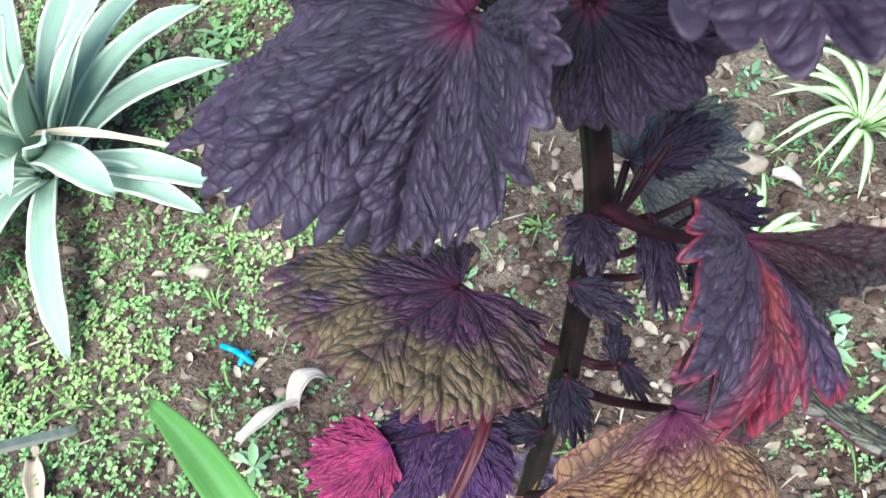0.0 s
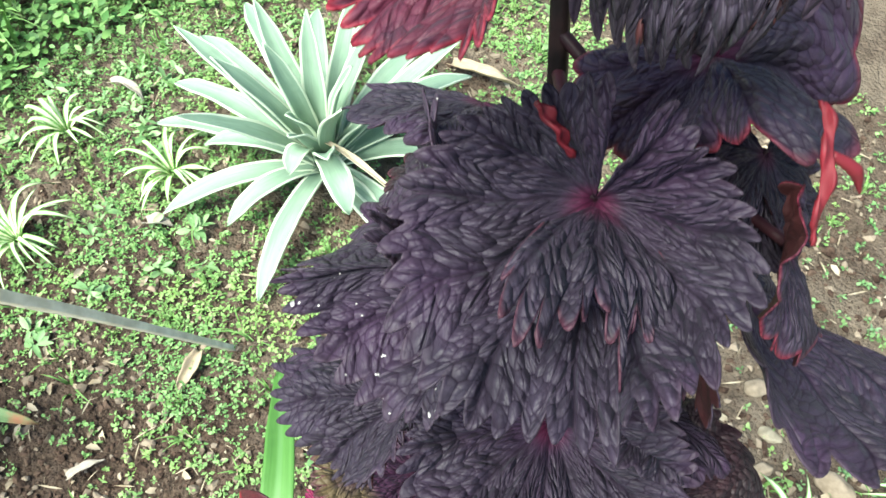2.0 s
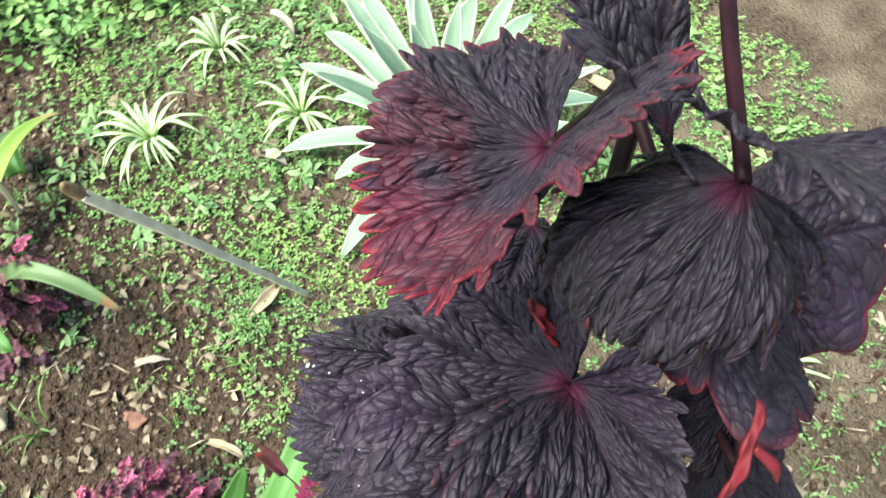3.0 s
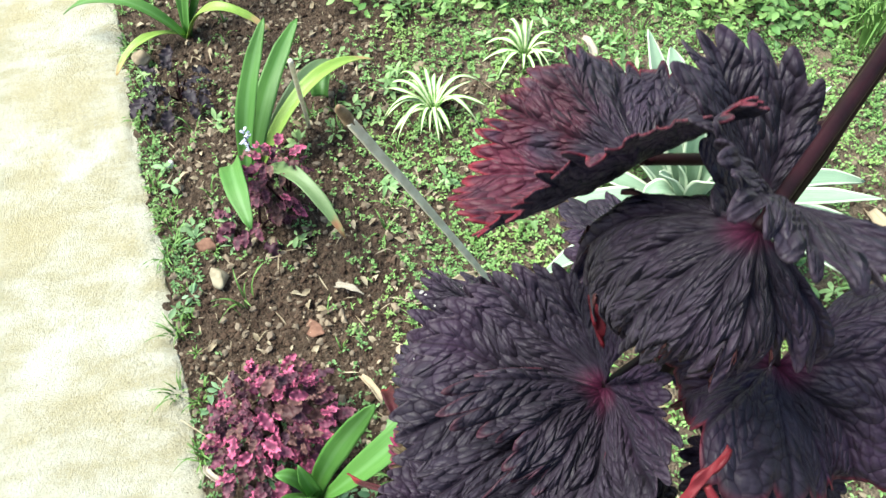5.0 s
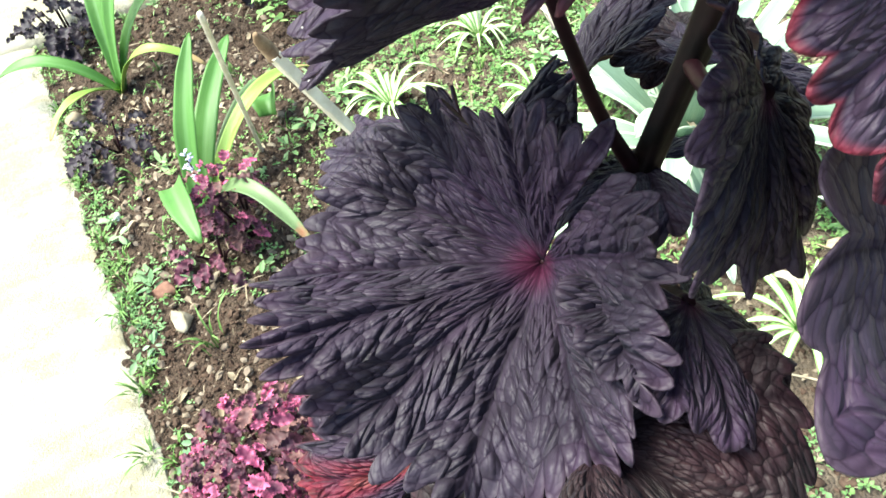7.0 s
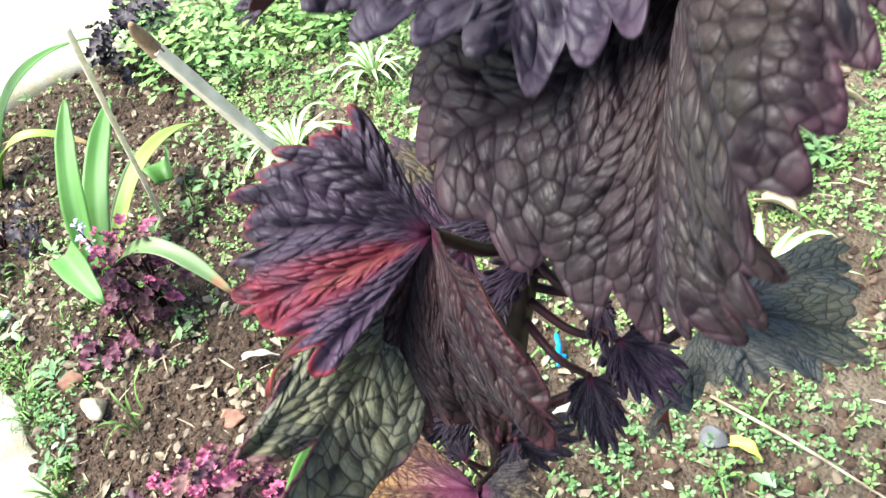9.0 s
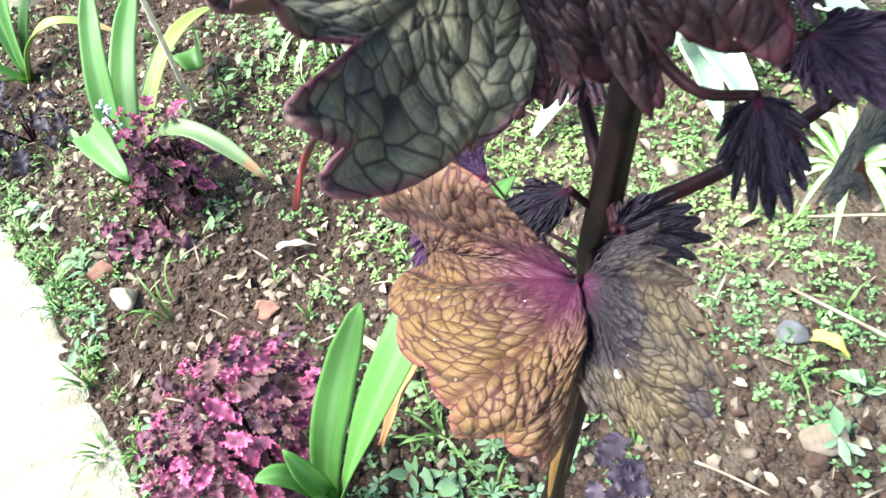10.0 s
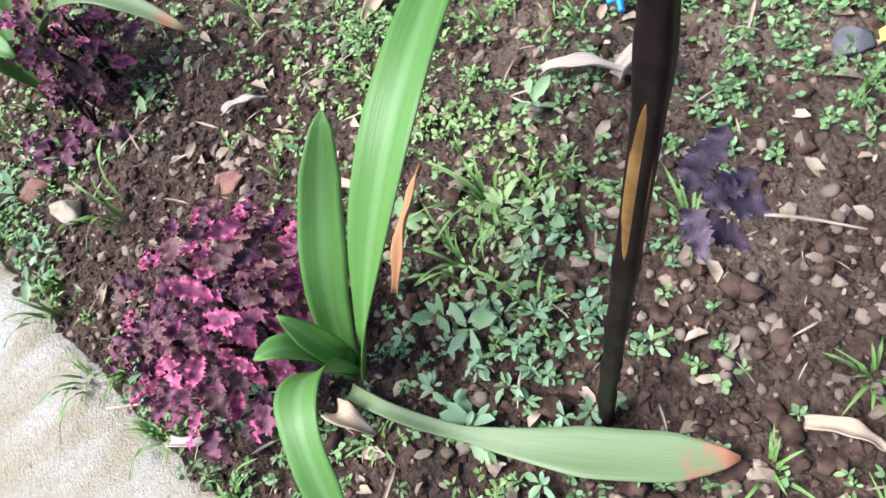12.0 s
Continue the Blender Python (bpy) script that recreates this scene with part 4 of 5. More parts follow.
def spider_plant(x, y, size, count, seed):
    p = root("spider_plant", (x, y, 0), "small spider plant with cream striped arching leaves", "plant", "spider plants")
    r = np.random.default_rng(seed)
    for i in range(count):
        az, reach = i * 2.39996 + r.random() * 0.4, size * (0.65 + 0.45 * r.random())
        d = np.array([math.cos(az), math.sin(az), 0])
        base = np.array([x, y, 0.004]) + d * 0.005
        mid = base + d * reach * 0.45 + np.array([0, 0, reach * (0.28 + 0.3 * r.random())])
        tip = base + d * reach + np.array([0, 0, reach * (0.02 + 0.3 * r.random())])
        add_strap(p, SPIDER, base, mid, tip, 0.0085 * (0.8 + 0.5 * r.random()), seed=i + seed, n=12, m=5, shape=0.35, thick=0.0005)


spider_plant(-0.815, 0.150, 0.105, 22, 11)
spider_plant(-0.708, 0.384, 0.085, 16, 12)
spider_plant(-0.929, 0.338, 0.080, 14, 13)
spider_plant(0.482, 0.582, 0.115, 24, 14)
spider_plant(-0.190, 0.542, 0.100, 18, 15)
spider_plant(0.330, 0.430, 0.090, 14, 16)
spider_plant(0.075, 0.700, 0.080, 12, 17)

# curled red leaf tips low on the dark plant
CURL = strap_material("curled_red_leaf", (0.030, 0.005, 0.009), (0.075, 0.008, 0.014), tip=(0.20, 0.010, 0.020), tip_from=0.72, rough=0.5)
add_strap(plant, CURL, (0.040, 0.140, 0.512), (0.028, 0.098, 0.522), (-0.003, 0.064, 0.464), 0.0035, label="narrow curled blood red leaf", seed=4, channel=0.5, twist=0.6)
add_strap(plant, CURL, (-0.062, 0.100, 0.428), (-0.086, 0.094, 0.414), (-0.107, 0.086, 0.380), 0.012, label="small hanging blood red leaf", seed=6, channel=0.5, shape=0.6)
part("petiole", mesh_of("petiole", *tube([stem_at(0.40), (0.0, 0.118, 0.425), (-0.062, 0.100, 0.428)], [0.0010, 0.0007, 0.0006], 6), mats=[PETIOLE]), plant)

RED_FOLD = strap_material("bright_red_fold", (0.10, 0.006, 0.012), (0.19, 0.010, 0.020), rough=0.6)
add_strap(plant, RED_FOLD, (0.0616, 0.2189, 0.8378), (0.0676, 0.2199, 0.8308), (0.0726, 0.2222, 0.8198), 0.0034, label="narrow bright red leaf fold", seed=8, channel=0.4)

add_strap(plant, RED_FOLD, (0.1223, 0.2430, 0.8547), (0.1307, 0.2315, 0.8482), (0.1360, 0.2219, 0.8338), 0.0025, label="pointed red streak along the rim of a dark leaf", seed=9, channel=0.2, shape=0.45, up=(0.3, -0.6, 1.0))
part("side_tooth", mesh_of("side_tooth", *tube([(0.1297, 0.2361, 0.8477), (0.1357, 0.2386, 0.8437), (0.1396, 0.2392, 0.8368)], [0.0012, 0.0018, 0.0003], 8), mats=[RED_FOLD]), plant, "small red curled tooth")

# canes
TORN = plain_material("torn_brown_wood", (0.16, 0.10, 0.06), (0.30, 0.21, 0.13), 0.85, 90, 200, 0.5)
CANE = plain_material("weathered_cane", (0.60, 0.54, 0.42), (0.80, 0.74, 0.61), 0.75, 50, 160, 0.4)


def cane(label, pts, radius):
    v_, f_ = tube(pts, [radius * 1.05, radius, radius, radius * 0.95], 14, 0.06, 3)
    return tagged(new("garden_stake", mesh_of("garden_stake", v_, f_, mats=[CANE])), label, "stake", "garden stakes")


def batten(label, pts, widths, thick):
    """A split square batten with chipped edges, its broad face turned to the sky, and a torn brown end."""
    pts = np.asarray(pts, float)
    t = np.linspace(0, len(pts) - 1, 60)
    c = np.stack([np.interp(t, np.arange(len(pts)), pts[:, k]) for k in range(3)], 1)
    d = (pts[-1] - pts[0]) / np.linalg.norm(pts[-1] - pts[0])
    side = np.cross(d, (-0.25, 0.1, 1.0))
    side /= np.linalg.norm(side)
    up = np.cross(side, d)
    w = np.interp(t, np.arange(len(widths)), widths)
    corners = [(-1, -0.8), (-0.85, -1), (0.85, -1), (1, -0.8), (1, 0.8), (0.85, 1), (-0.85, 1), (-1, 0.8)]
    v = np.stack([c + side * (w * a * (1 + 0.16 * (fbm(t * 9, t * 0 + k, 5) - 0.5)))[:, None] + up * (w * thick * b_ * (1 + 0.2 * (fbm(t * 7, t * 0 + k, 9) - 0.5)))[:, None] for k, (a, b_) in enumerate(corners)], 1)
    n = len(corners)
    faces = [list(q) for q in grid_faces(60, n, True)] + [list(range(n))[::-1], [59 * n + k for k in range(n)]]
    ob = root("garden_stake", pts[0], label, "stake", "garden stakes")
    part("shaft", mesh_of("shaft", v.reshape(-1, 3), faces, mats=[CANE], flat=True), ob)
    end = pts[-1]
    part("torn_end", mesh_of("torn_end", *tube([end - d * 0.004, end + d * 0.010 + up * 0.001, end + d * 0.022 - side * 0.003, end + d * 0.030 - side * 0.006], [w[-1] * 1.0, w[-1] * 0.95, w[-1] * 0.75, w[-1] * 0.35], 9, 0.12, 3), mats=[TORN]), ob, "dark brown torn end")
    return ob


batten("weathered cream wooden garden stake leaning out of the soil", [(-0.412, 0.232, -0.03), (-0.405, 0.175, 0.145), (-0.394, 0.120, 0.315), (-0.383, 0.071, 0.462)], [0.0050, 0.0055, 0.0062, 0.0070], 0.8)
cane("thin grey garden cane leaning between the lilies", [(-0.828, -0.092, -0.02), (-0.736, -0.065, 0.115), (-0.61, -0.030, 0.29), (-0.482, 0.006, 0.465)], 0.0034)


# ---- small ruffled coleus ----
def ruffled(seed, L=0.035, W=0.024, n=25, m=9):
    t, u = np.meshgrid(np.linspace(0, 1, n), np.linspace(-1, 1, m), indexing="ij")
    saw = 1 - 0.34 * (np.arange(n) % 2)[:, None] * np.abs(u) ** 2
    w = W / 2 * np.sin(np.pi * np.clip(t * 0.93 + 0.06, 0, 1)) ** 0.65 * saw
    r = np.random.default_rng(seed)
    a, b_, c = r.random(3) * 6
    z = -0.012 * t ** 2 * (L / 0.035) + 0.004 * np.abs(u) ** 1.3 + 0.0042 * np.sin(t * 19 + a + u * 2) * np.abs(u) ** 1.5 + 0.0022 * np.sin(t * 9 + b_)
    return mesh_of("leaf", np.stack([t * L, u * w, z], -1).reshape(-1, 3), grid_faces(n, m), {"along": t, "across": u})


def pink_material(name, centre, rim, dark, heart_at=0.5, spread_=0.35):
    m, nt, b = material(name, 0.55, 0.3)
    along, across = attribute(nt, "along"), attribute(nt, "across")
    info = nt.nodes.new("ShaderNodeObjectInfo").outputs["Random"]
    side = math_node(nt, 'ABSOLUTE', across)
    far = math_node(nt, 'MAXIMUM', side, math_node(nt, 'SUBTRACT', math_node(nt, 'MULTIPLY', along, 1.7), 0.75))
    far = math_node(nt, 'ADD', far, math_node(nt, 'MULTIPLY', math_node(nt, 'SUBTRACT', noise_of(nt, 150, 3), 0.5), 0.7))
    col = mix(nt, ramp(nt, far, heart_at - spread_, heart_at + spread_), centre, rim)
    col = mix(nt, ramp(nt, info, 0.45, 0.9, 0, 0.85), col, dark)
    col = mix(nt, ramp(nt, noise_of(nt, 260, 2), 0.55, 0.7, 0, 0.5), col, tuple(c * 0.5 for c in dark))
    nt.links.new(col, b.inputs["Base Color"])
    bump(nt, b, noise_of(nt, 220, 3), 0.5, 0.0015)
    return m


PINK = pink_material("pink_coleus", (0.13, 0.022, 0.060), (0.66, 0.15, 0.29), (0.15, 0.040, 0.080), 0.55, 0.28)
MAROON = pink_material("maroon_coleus", (0.065, 0.018, 0.036), (0.21, 0.07, 0.11), (0.05, 0.020, 0.034))
INDIGO = pink_material("indigo_coleus", (0.024, 0.017, 0.025), (0.055, 0.038, 0.052), (0.020, 0.015, 0.022))
DULL = pink_material("dull_coleus", (0.10, 0.045, 0.045), (0.24, 0.12, 0.11), (0.07, 0.03, 0.035))
PURPLE = pink_material("purple_shoot", (0.070, 0.048, 0.068), (0.115, 0.085, 0.115), (0.06, 0.04, 0.058))
MAGENTA = pink_material("magenta_leaf", (0.14, 0.012, 0.06), (0.55, 0.04, 0.16), (0.30, 0.02, 0.09), 0.3, 0.3)


def set_mat(me, mat):
    me.materials.append(mat)
    return me


KITS = {m.name: [set_mat(ruffled(i + 20 * k, 0.034 + 0.004 * i, 0.022 + 0.003 * i), m) for i in range(4)] for k, m in enumerate((PINK, MAROON, INDIGO, PURPLE, MAGENTA, DULL))}


def small_coleus(label, x, y, radius, height, count, kits, seed, size=1.0, stems=6):
    p = root("coleus_plant", (x, y, 0), label, "plant", "coleus plants")
    r = np.random.default_rng(seed)
    z0 = on_ground(x, y)
    for i in range(stems):
        az = i * 2.4 + r.random()
        top = (x + math.cos(az) * radius * 0.4, y + math.sin(az) * radius * 0.4, z0 + height * (0.5 + 0.3 * r.random()))
        mid = (x + math.cos(az) * radius * 0.25, y + math.sin(az) * radius * 0.25, z0 + height * 0.35)
        v_, f_ = tube([(x, y, z0 - 0.01), mid, top], [0.0028, 0.0022, 0.0015], 6)
        part("stem", mesh_of("stem", v_, f_, mats=[PETIOLE]), p)
    for i in range(count):
        az, k = r.random() * 6.283, math.sqrt(r.random())
        h = height * (0.25 + 0.75 * r.random()) * (1 - 0.45 * k * k)
        kit = KITS[kits[int(r.random() * len(kits))]]
        ob = part("leaf", kit[int(r.random() * 4)], p)
        scale = size * (0.6 + 0.6 * r.random())
        out = az + (r.random() - 0.5) * 1.6
        m = Matrix.Translation((x + math.cos(az) * radius * k * 0.8 - x, y + math.sin(az) * radius * k * 0.8 - y, z0 + h))
        ob.matrix_parent_inverse = Matrix.Identity(4)
        ob.matrix_basis = m @ Matrix.Rotation(out, 4, 'Z') @ Matrix.Rotation(-0.55 + 0.9 * r.random(), 4, 'Y') @ Matrix.Rotation((r.random() - 0.5) * 1.2, 4, 'X') @ Matrix.Scale(scale, 4)
    return p


P_, M_, B_ = "pink_coleus", "maroon_coleus", "dull_coleus"
small_coleus("low bushy coleus with ruffled hot pink and maroon leaves", -0.208, -0.118, 0.108, 0.138, 300, [P_, M_, P_, M_, B_], 3, 0.60, 9)
small_coleus("upright pink and maroon coleus growing through a lily", -0.630, -0.120, 0.060, 0.165, 105, [P_, M_, M_, B_], 4, 0.62, 4)
small_coleus("wilted maroon coleus on bare soil", -0.600, -0.175, 0.070, 0.050, 26, [M_], 5, 0.8, 4)
small_coleus("dark indigo coleus seedling by the walkway", -0.93, -0.350, 0.075, 0.075, 26, ["indigo_coleus"], 6, 0.95, 4)
small_coleus("dark coleus clump near the crossing walkway", -1.34, -0.47, 0.08, 0.13, 44, ["indigo_coleus"], 7, 1.2, 5)
small_coleus("dark coleus clump in front of green groundcover", -1.33, -0.03, 0.08, 0.14, 44, ["indigo_coleus"], 8, 1.3, 5)


r = np.random.default_rng(9)
for i, (az, up_) in enumerate(((0.2, 0.3), (1.3, 0.5), (2.2, 0.1), (0.9, -0.3), (-0.5, 0.1), (1.7, 0.8))):
    ob = part("side_shoot_leaf", KITS["purple_shoot"][i % 4], plant)
    ob.matrix_parent_inverse = Matrix.Identity(4)
    ob.matrix_basis = Matrix.Translation((0.066 - 0.03 + 0.006 * math.cos(az), 0.131 - 0.055 + 0.006 * math.sin(az), 0.258 + 0.004 * i)) @ Matrix.Rotation(az, 4, 'Z') @ Matrix.Rotation(-up_, 4, 'Y') @ Matrix.Scale(0.55, 4)


# ---- fallen things, stones ----
def stone_mesh(seed, size, flat=0.6, angular=0.5):
    bm = bmesh.new()
    bmesh.ops.create_icosphere(bm, subdivisions=3, radius=1)
    r = np.random.default_rng(seed)
    planes = [(Vector(r.normal(size=3)).normalized(), 0.52 + 0.3 * r.random()) for _ in range(14)]
    for v_ in bm.verts:
        p = v_.co.copy()
        for nrm, d in planes:
            over = p.dot(nrm) - d
            if over > 0:
                p -= nrm * over * min(1.0, angular * 1.55)
        p *= 1 + 0.10 * noise.noise(p * 3 + Vector((seed, 0, 0))) + 0.05 * noise.noise(p * 9 + Vector((0, seed, 0)))
        v_.co = Vector((p.x * size[0], p.y * size[1], p.z * size[2]))
    me = bpy.data.meshes.new("stone")
    bm.to_mesh(me)
    bm.free()
    me.polygons.foreach_set("use_smooth", np.ones(len(me.polygons), bool))
    return me


PALE_STONE = plain_material("pale_stone", (0.24, 0.20, 0.14), (0.40, 0.35, 0.26), 0.85, 60, 140, 0.6)
RED_STONE = plain_material("red_brick_chip", (0.15, 0.075, 0.055), (0.27, 0.145, 0.105), 0.9, 60, 140, 0.7)
TAN_STONE = plain_material("tan_stone", (0.20, 0.155, 0.11), (0.34, 0.27, 0.20), 0.9, 60, 140, 0.6)
GREY_STONE = plain_material("grey_stone", (0.09, 0.09, 0.095), (0.17, 0.17, 0.18), 0.7, 40, 140, 0.4)
WHITE_BIT = plain_material("white_scrap", (0.66, 0.66, 0.62), (0.85, 0.85, 0.82), 0.7, 40, 140, 0.3)


def stone(name, label, category, x, y, size, mat, seed, turn=0.0, flat=0.5, angular=0.6):
    me = stone_mesh(seed, size, flat, angular)
    me.materials.append(mat)
    ob = tagged(new(name, me), label, category)
    ob.location = (x, y, on_ground(x, y) + size[2] * 0.45)
    ob.rotation_euler = (0.1, -0.12, turn)
    return ob


for row in (
    ("stone", "angular pale cream stone on bare soil", -0.495, -0.232, (0.027, 0.018, 0.014), PALE_STONE, 1, 0.5),
    ("brick_chip", "reddish broken brick chip lying on soil", -0.567, -0.262, (0.028, 0.017, 0.014), RED_STONE, 2, 1.2),
    ("stone", "rounded brown stone half sunk in soil", -0.554, -0.146, (0.016, 0.013, 0.010), TAN_STONE, 3, 0.2),
    ("stone", "smooth dark grey pebble among clover", -0.065, 0.378, (0.018, 0.014, 0.011), GREY_STONE, 4, 0.4),
    ("stone", "large tan stone beside the walkway", -1.052, -0.438, (0.034, 0.024, 0.018), TAN_STONE, 5, 0.9),
    ("brick_chip", "flat pinkish brick chip on bare soil", -0.384, -0.074, (0.026, 0.015, 0.008), RED_STONE, 6, 0.8),
    ("stone", "white stone beside a grass blade", 0.356, 0.252, (0.028, 0.024, 0.018), WHITE_BIT, 7, 0.3),
    ("stone", "small white stone chip on soil", -0.762, -0.350, (0.012, 0.010, 0.008), WHITE_BIT, 8, 0.3),
    ("stone", "small ochre pebble on soil", -0.225, 0.195, (0.010, 0.008, 0.007), PALE_STONE, 9, 0.3),
    ("stone", "brown stone below the dark plant", 0.16, 0.52, (0.030, 0.022, 0.016), TAN_STONE, 10, 0.7),
    ("stone", "tan pebble on open soil", 0.21, 0.60, (0.022, 0.018, 0.012), TAN_STONE, 12, 0.7),
    ("stone", "pale pebble on open soil", 0.25, 0.55, (0.017, 0.014, 0.010), PALE_STONE, 13, 0.1),
    ("stone", "grey brown stone near clover", 0.03, 0.34, (0.022, 0.016, 0.012), TAN_STONE, 14, 1.1),
    ("stone", "round tan stone by the spider plant", 0.356, 0.578, (0.020, 0.016, 0.013), PALE_STONE, 21, 0.5),
    ("stone", "buried brown stone on open soil", 0.342, 0.535, (0.026, 0.019, 0.014), TAN_STONE, 22, 0.2),
    ("stone", "brown rock among low weeds", 0.262, 0.500, (0.018, 0.014, 0.010), TAN_STONE, 23, 0.9),
    ("stone", "tan stone near the agave", -0.30, 0.405, (0.020, 0.013, 0.009), PALE_STONE, 15, 0.2),
    ("stone", "brown pebble beside the lily", -0.065, 0.140, (0.011, 0.009, 0.007), TAN_STONE, 16, 0.4),
    ("stone", "tan stone near the walkway edge", -0.83, -0.31, (0.014, 0.012, 0.008), TAN_STONE, 17, 0.4),
):
    stone(row[0], row[1], "stone", *row[2:8])


def scrap(name, label, category, pts, width, mat, seed, channel=0.5):
    v_, f_, a_ = strap(*pts, width, channel=channel, n=18, m=7, shape=0.5, seed=seed, twist=0.8)
    r = np.random.default_rng(seed)
    v_ = v_ + np.stack([0 * v_[:, 0], 0 * v_[:, 0], 0.004 * (fbm(v_[:, 0] * 60 + seed, v_[:, 1] * 60, seed) - 0.4)], -1)
    me = mesh_of(name, v_, f_, a_, [mat])
    ob = tagged(new(name, me), label, category)
    s_ = ob.modifiers.new("thickness", 'SOLIDIFY')
    s_.thickness = 0.0008
    return ob


DEAD = strap_material("dead_leaf", (0.34, 0.25, 0.16), (0.52, 0.42, 0.30), rough=0.8)
DEAD_PALE = strap_material("dead_leaf_pale", (0.28, 0.23, 0.18), (0.50, 0.44, 0.37), rough=0.8)
DEAD_RUST = strap_material("dead_leaf_rust", (0.30, 0.14, 0.06), (0.46, 0.26, 0.12), rough=0.8)
YELLOW = strap_material("yellow_leaf", (0.55, 0.46, 0.08), (0.68, 0.58, 0.14), rough=0.6)
BLUE = plain_material("blue_plastic", (0.010, 0.25, 0.62), (0.02, 0.36, 0.75), 0.35, 40, 60, 0.1, 0.5)
for label, a, b_, c_, w_, m_ in (
    ("curled whitish dead leaf on the soil", (-0.224, 0.208, 0.012), (-0.19, 0.232, 0.026), (-0.157, 0.256, 0.014), 0.016, DEAD_PALE),
    ("twisted pale dry leaf end", (-0.168, 0.246, 0.012), (-0.155, 0.268, 0.03), (-0.135, 0.275, 0.012), 0.024, DEAD_PALE),
    ("brown fallen leaf by the stake", (-0.440, 0.190, 0.010), (-0.43, 0.165, 0.016), (-0.425, 0.130, 0.010), 0.020, DEAD),
    ("pale dry leaf sliver", (-0.452, -0.038, 0.010), (-0.442, -0.016, 0.014), (-0.430, 0.008, 0.010), 0.014, DEAD_PALE),
    ("large dry leaf below the agave", (-0.285, 0.625, 0.012), (-0.262, 0.632, 0.024), (-0.235, 0.645, 0.012), 0.030, DEAD),
    ("curled whitish leaf below the agave", (-0.268, 0.548, 0.012), (-0.242, 0.560, 0.024), (-0.215, 0.568, 0.012), 0.018, DEAD_PALE),
    ("long tan fallen leaf", (-0.470, 0.825, 0.012), (-0.40, 0.828, 0.024), (-0.345, 0.850, 0.012), 0.032, DEAD),
    ("white dry leaf in the grass", (-0.945, 0.452, 0.012), (-0.905, 0.462, 0.02), (-0.862, 0.458, 0.012), 0.020, DEAD_PALE),
    ("white paper scrap among weeds", (-0.665, 0.292, 0.012), (-0.645, 0.300, 0.02), (-0.625, 0.312, 0.012), 0.026, DEAD_PALE),
    ("rust brown fallen leaf under the lily", (-0.150, -0.005, 0.010), (-0.165, 0.035, 0.05), (-0.175, 0.075, 0.085), 0.013, DEAD_RUST),
    ("pale paper-like scrap on open soil", (0.405, 0.690, 0.012), (0.432, 0.694, 0.020), (0.460, 0.676, 0.012), 0.030, DEAD_PALE),
    ("flat tan leaf bit on open soil", (0.365, 0.515, 0.010), (0.382, 0.506, 0.014), (0.400, 0.494, 0.010), 0.022, DEAD_PALE),
    ("tan leaf on the soil beside the coleus", (-0.290, 0.000, 0.010), (-0.262, 0.020, 0.014), (-0.238, 0.030, 0.010), 0.012, DEAD),
    ("small yellow fallen leaf", (-0.048, 0.388, 0.010), (-0.034, 0.396, 0.014), (-0.018, 0.400, 0.010), 0.016, YELLOW),
    ("curled grey white dry leaf beside the walkway", (-0.175, -0.222, 0.02), (-0.150, -0.205, 0.045), (-0.135, -0.175, 0.03), 0.010, DEAD_PALE),
    ("brown leaf piece under the plant", (0.115, 0.150, 0.010), (0.135, 0.165, 0.014), (0.155, 0.172, 0.010), 0.012, DEAD),
    ("pale leaf on the open soil", (0.42, 0.69, 0.010), (0.45, 0.70, 0.02), (0.49, 0.69, 0.010), 0.026, DEAD_PALE),
    ("dry tan leaf by the lily", (-0.100, -0.095, 0.010), (-0.085, -0.090, 0.03), (-0.065, -0.080, 0.012), 0.020, DEAD),
    ("yellow heart-shaped weed leaf", (-0.86, -0.055, 0.03), (-0.887, -0.05, 0.045), (-0.925, -0.045, 0.03), 0.055, LILY),
):
    scrap("fallen_leaf" if "weed" not in label else "weed_leaf", label, "leaf", (a, b_, c_), w_, m_, len(label))


def blue_clip():
    p = root("plastic_scrap", (-0.238, 0.300, 0.008), "bent bright blue plastic scrap among clover", "litter")
    for i, (a, b_, w_) in enumerate((((-0.256, 0.312, 0.012), (-0.236, 0.304, 0.014), 0.007), ((-0.240, 0.306, 0.016), (-0.219, 0.292, 0.012), 0.008), ((-0.226, 0.306, 0.012), (-0.232, 0.288, 0.018), 0.005))):
        v_, f_ = tube([a, tuple((np.array(a) + np.array(b_)) / 2 + np.array([0, 0, 0.003])), b_], [w_ * 0.5, w_ * 0.55, w_ * 0.4], 8, 0.2, 2)
        part("strip", mesh_of("strip", v_, f_, mats=[BLUE]), p)


blue_clip()


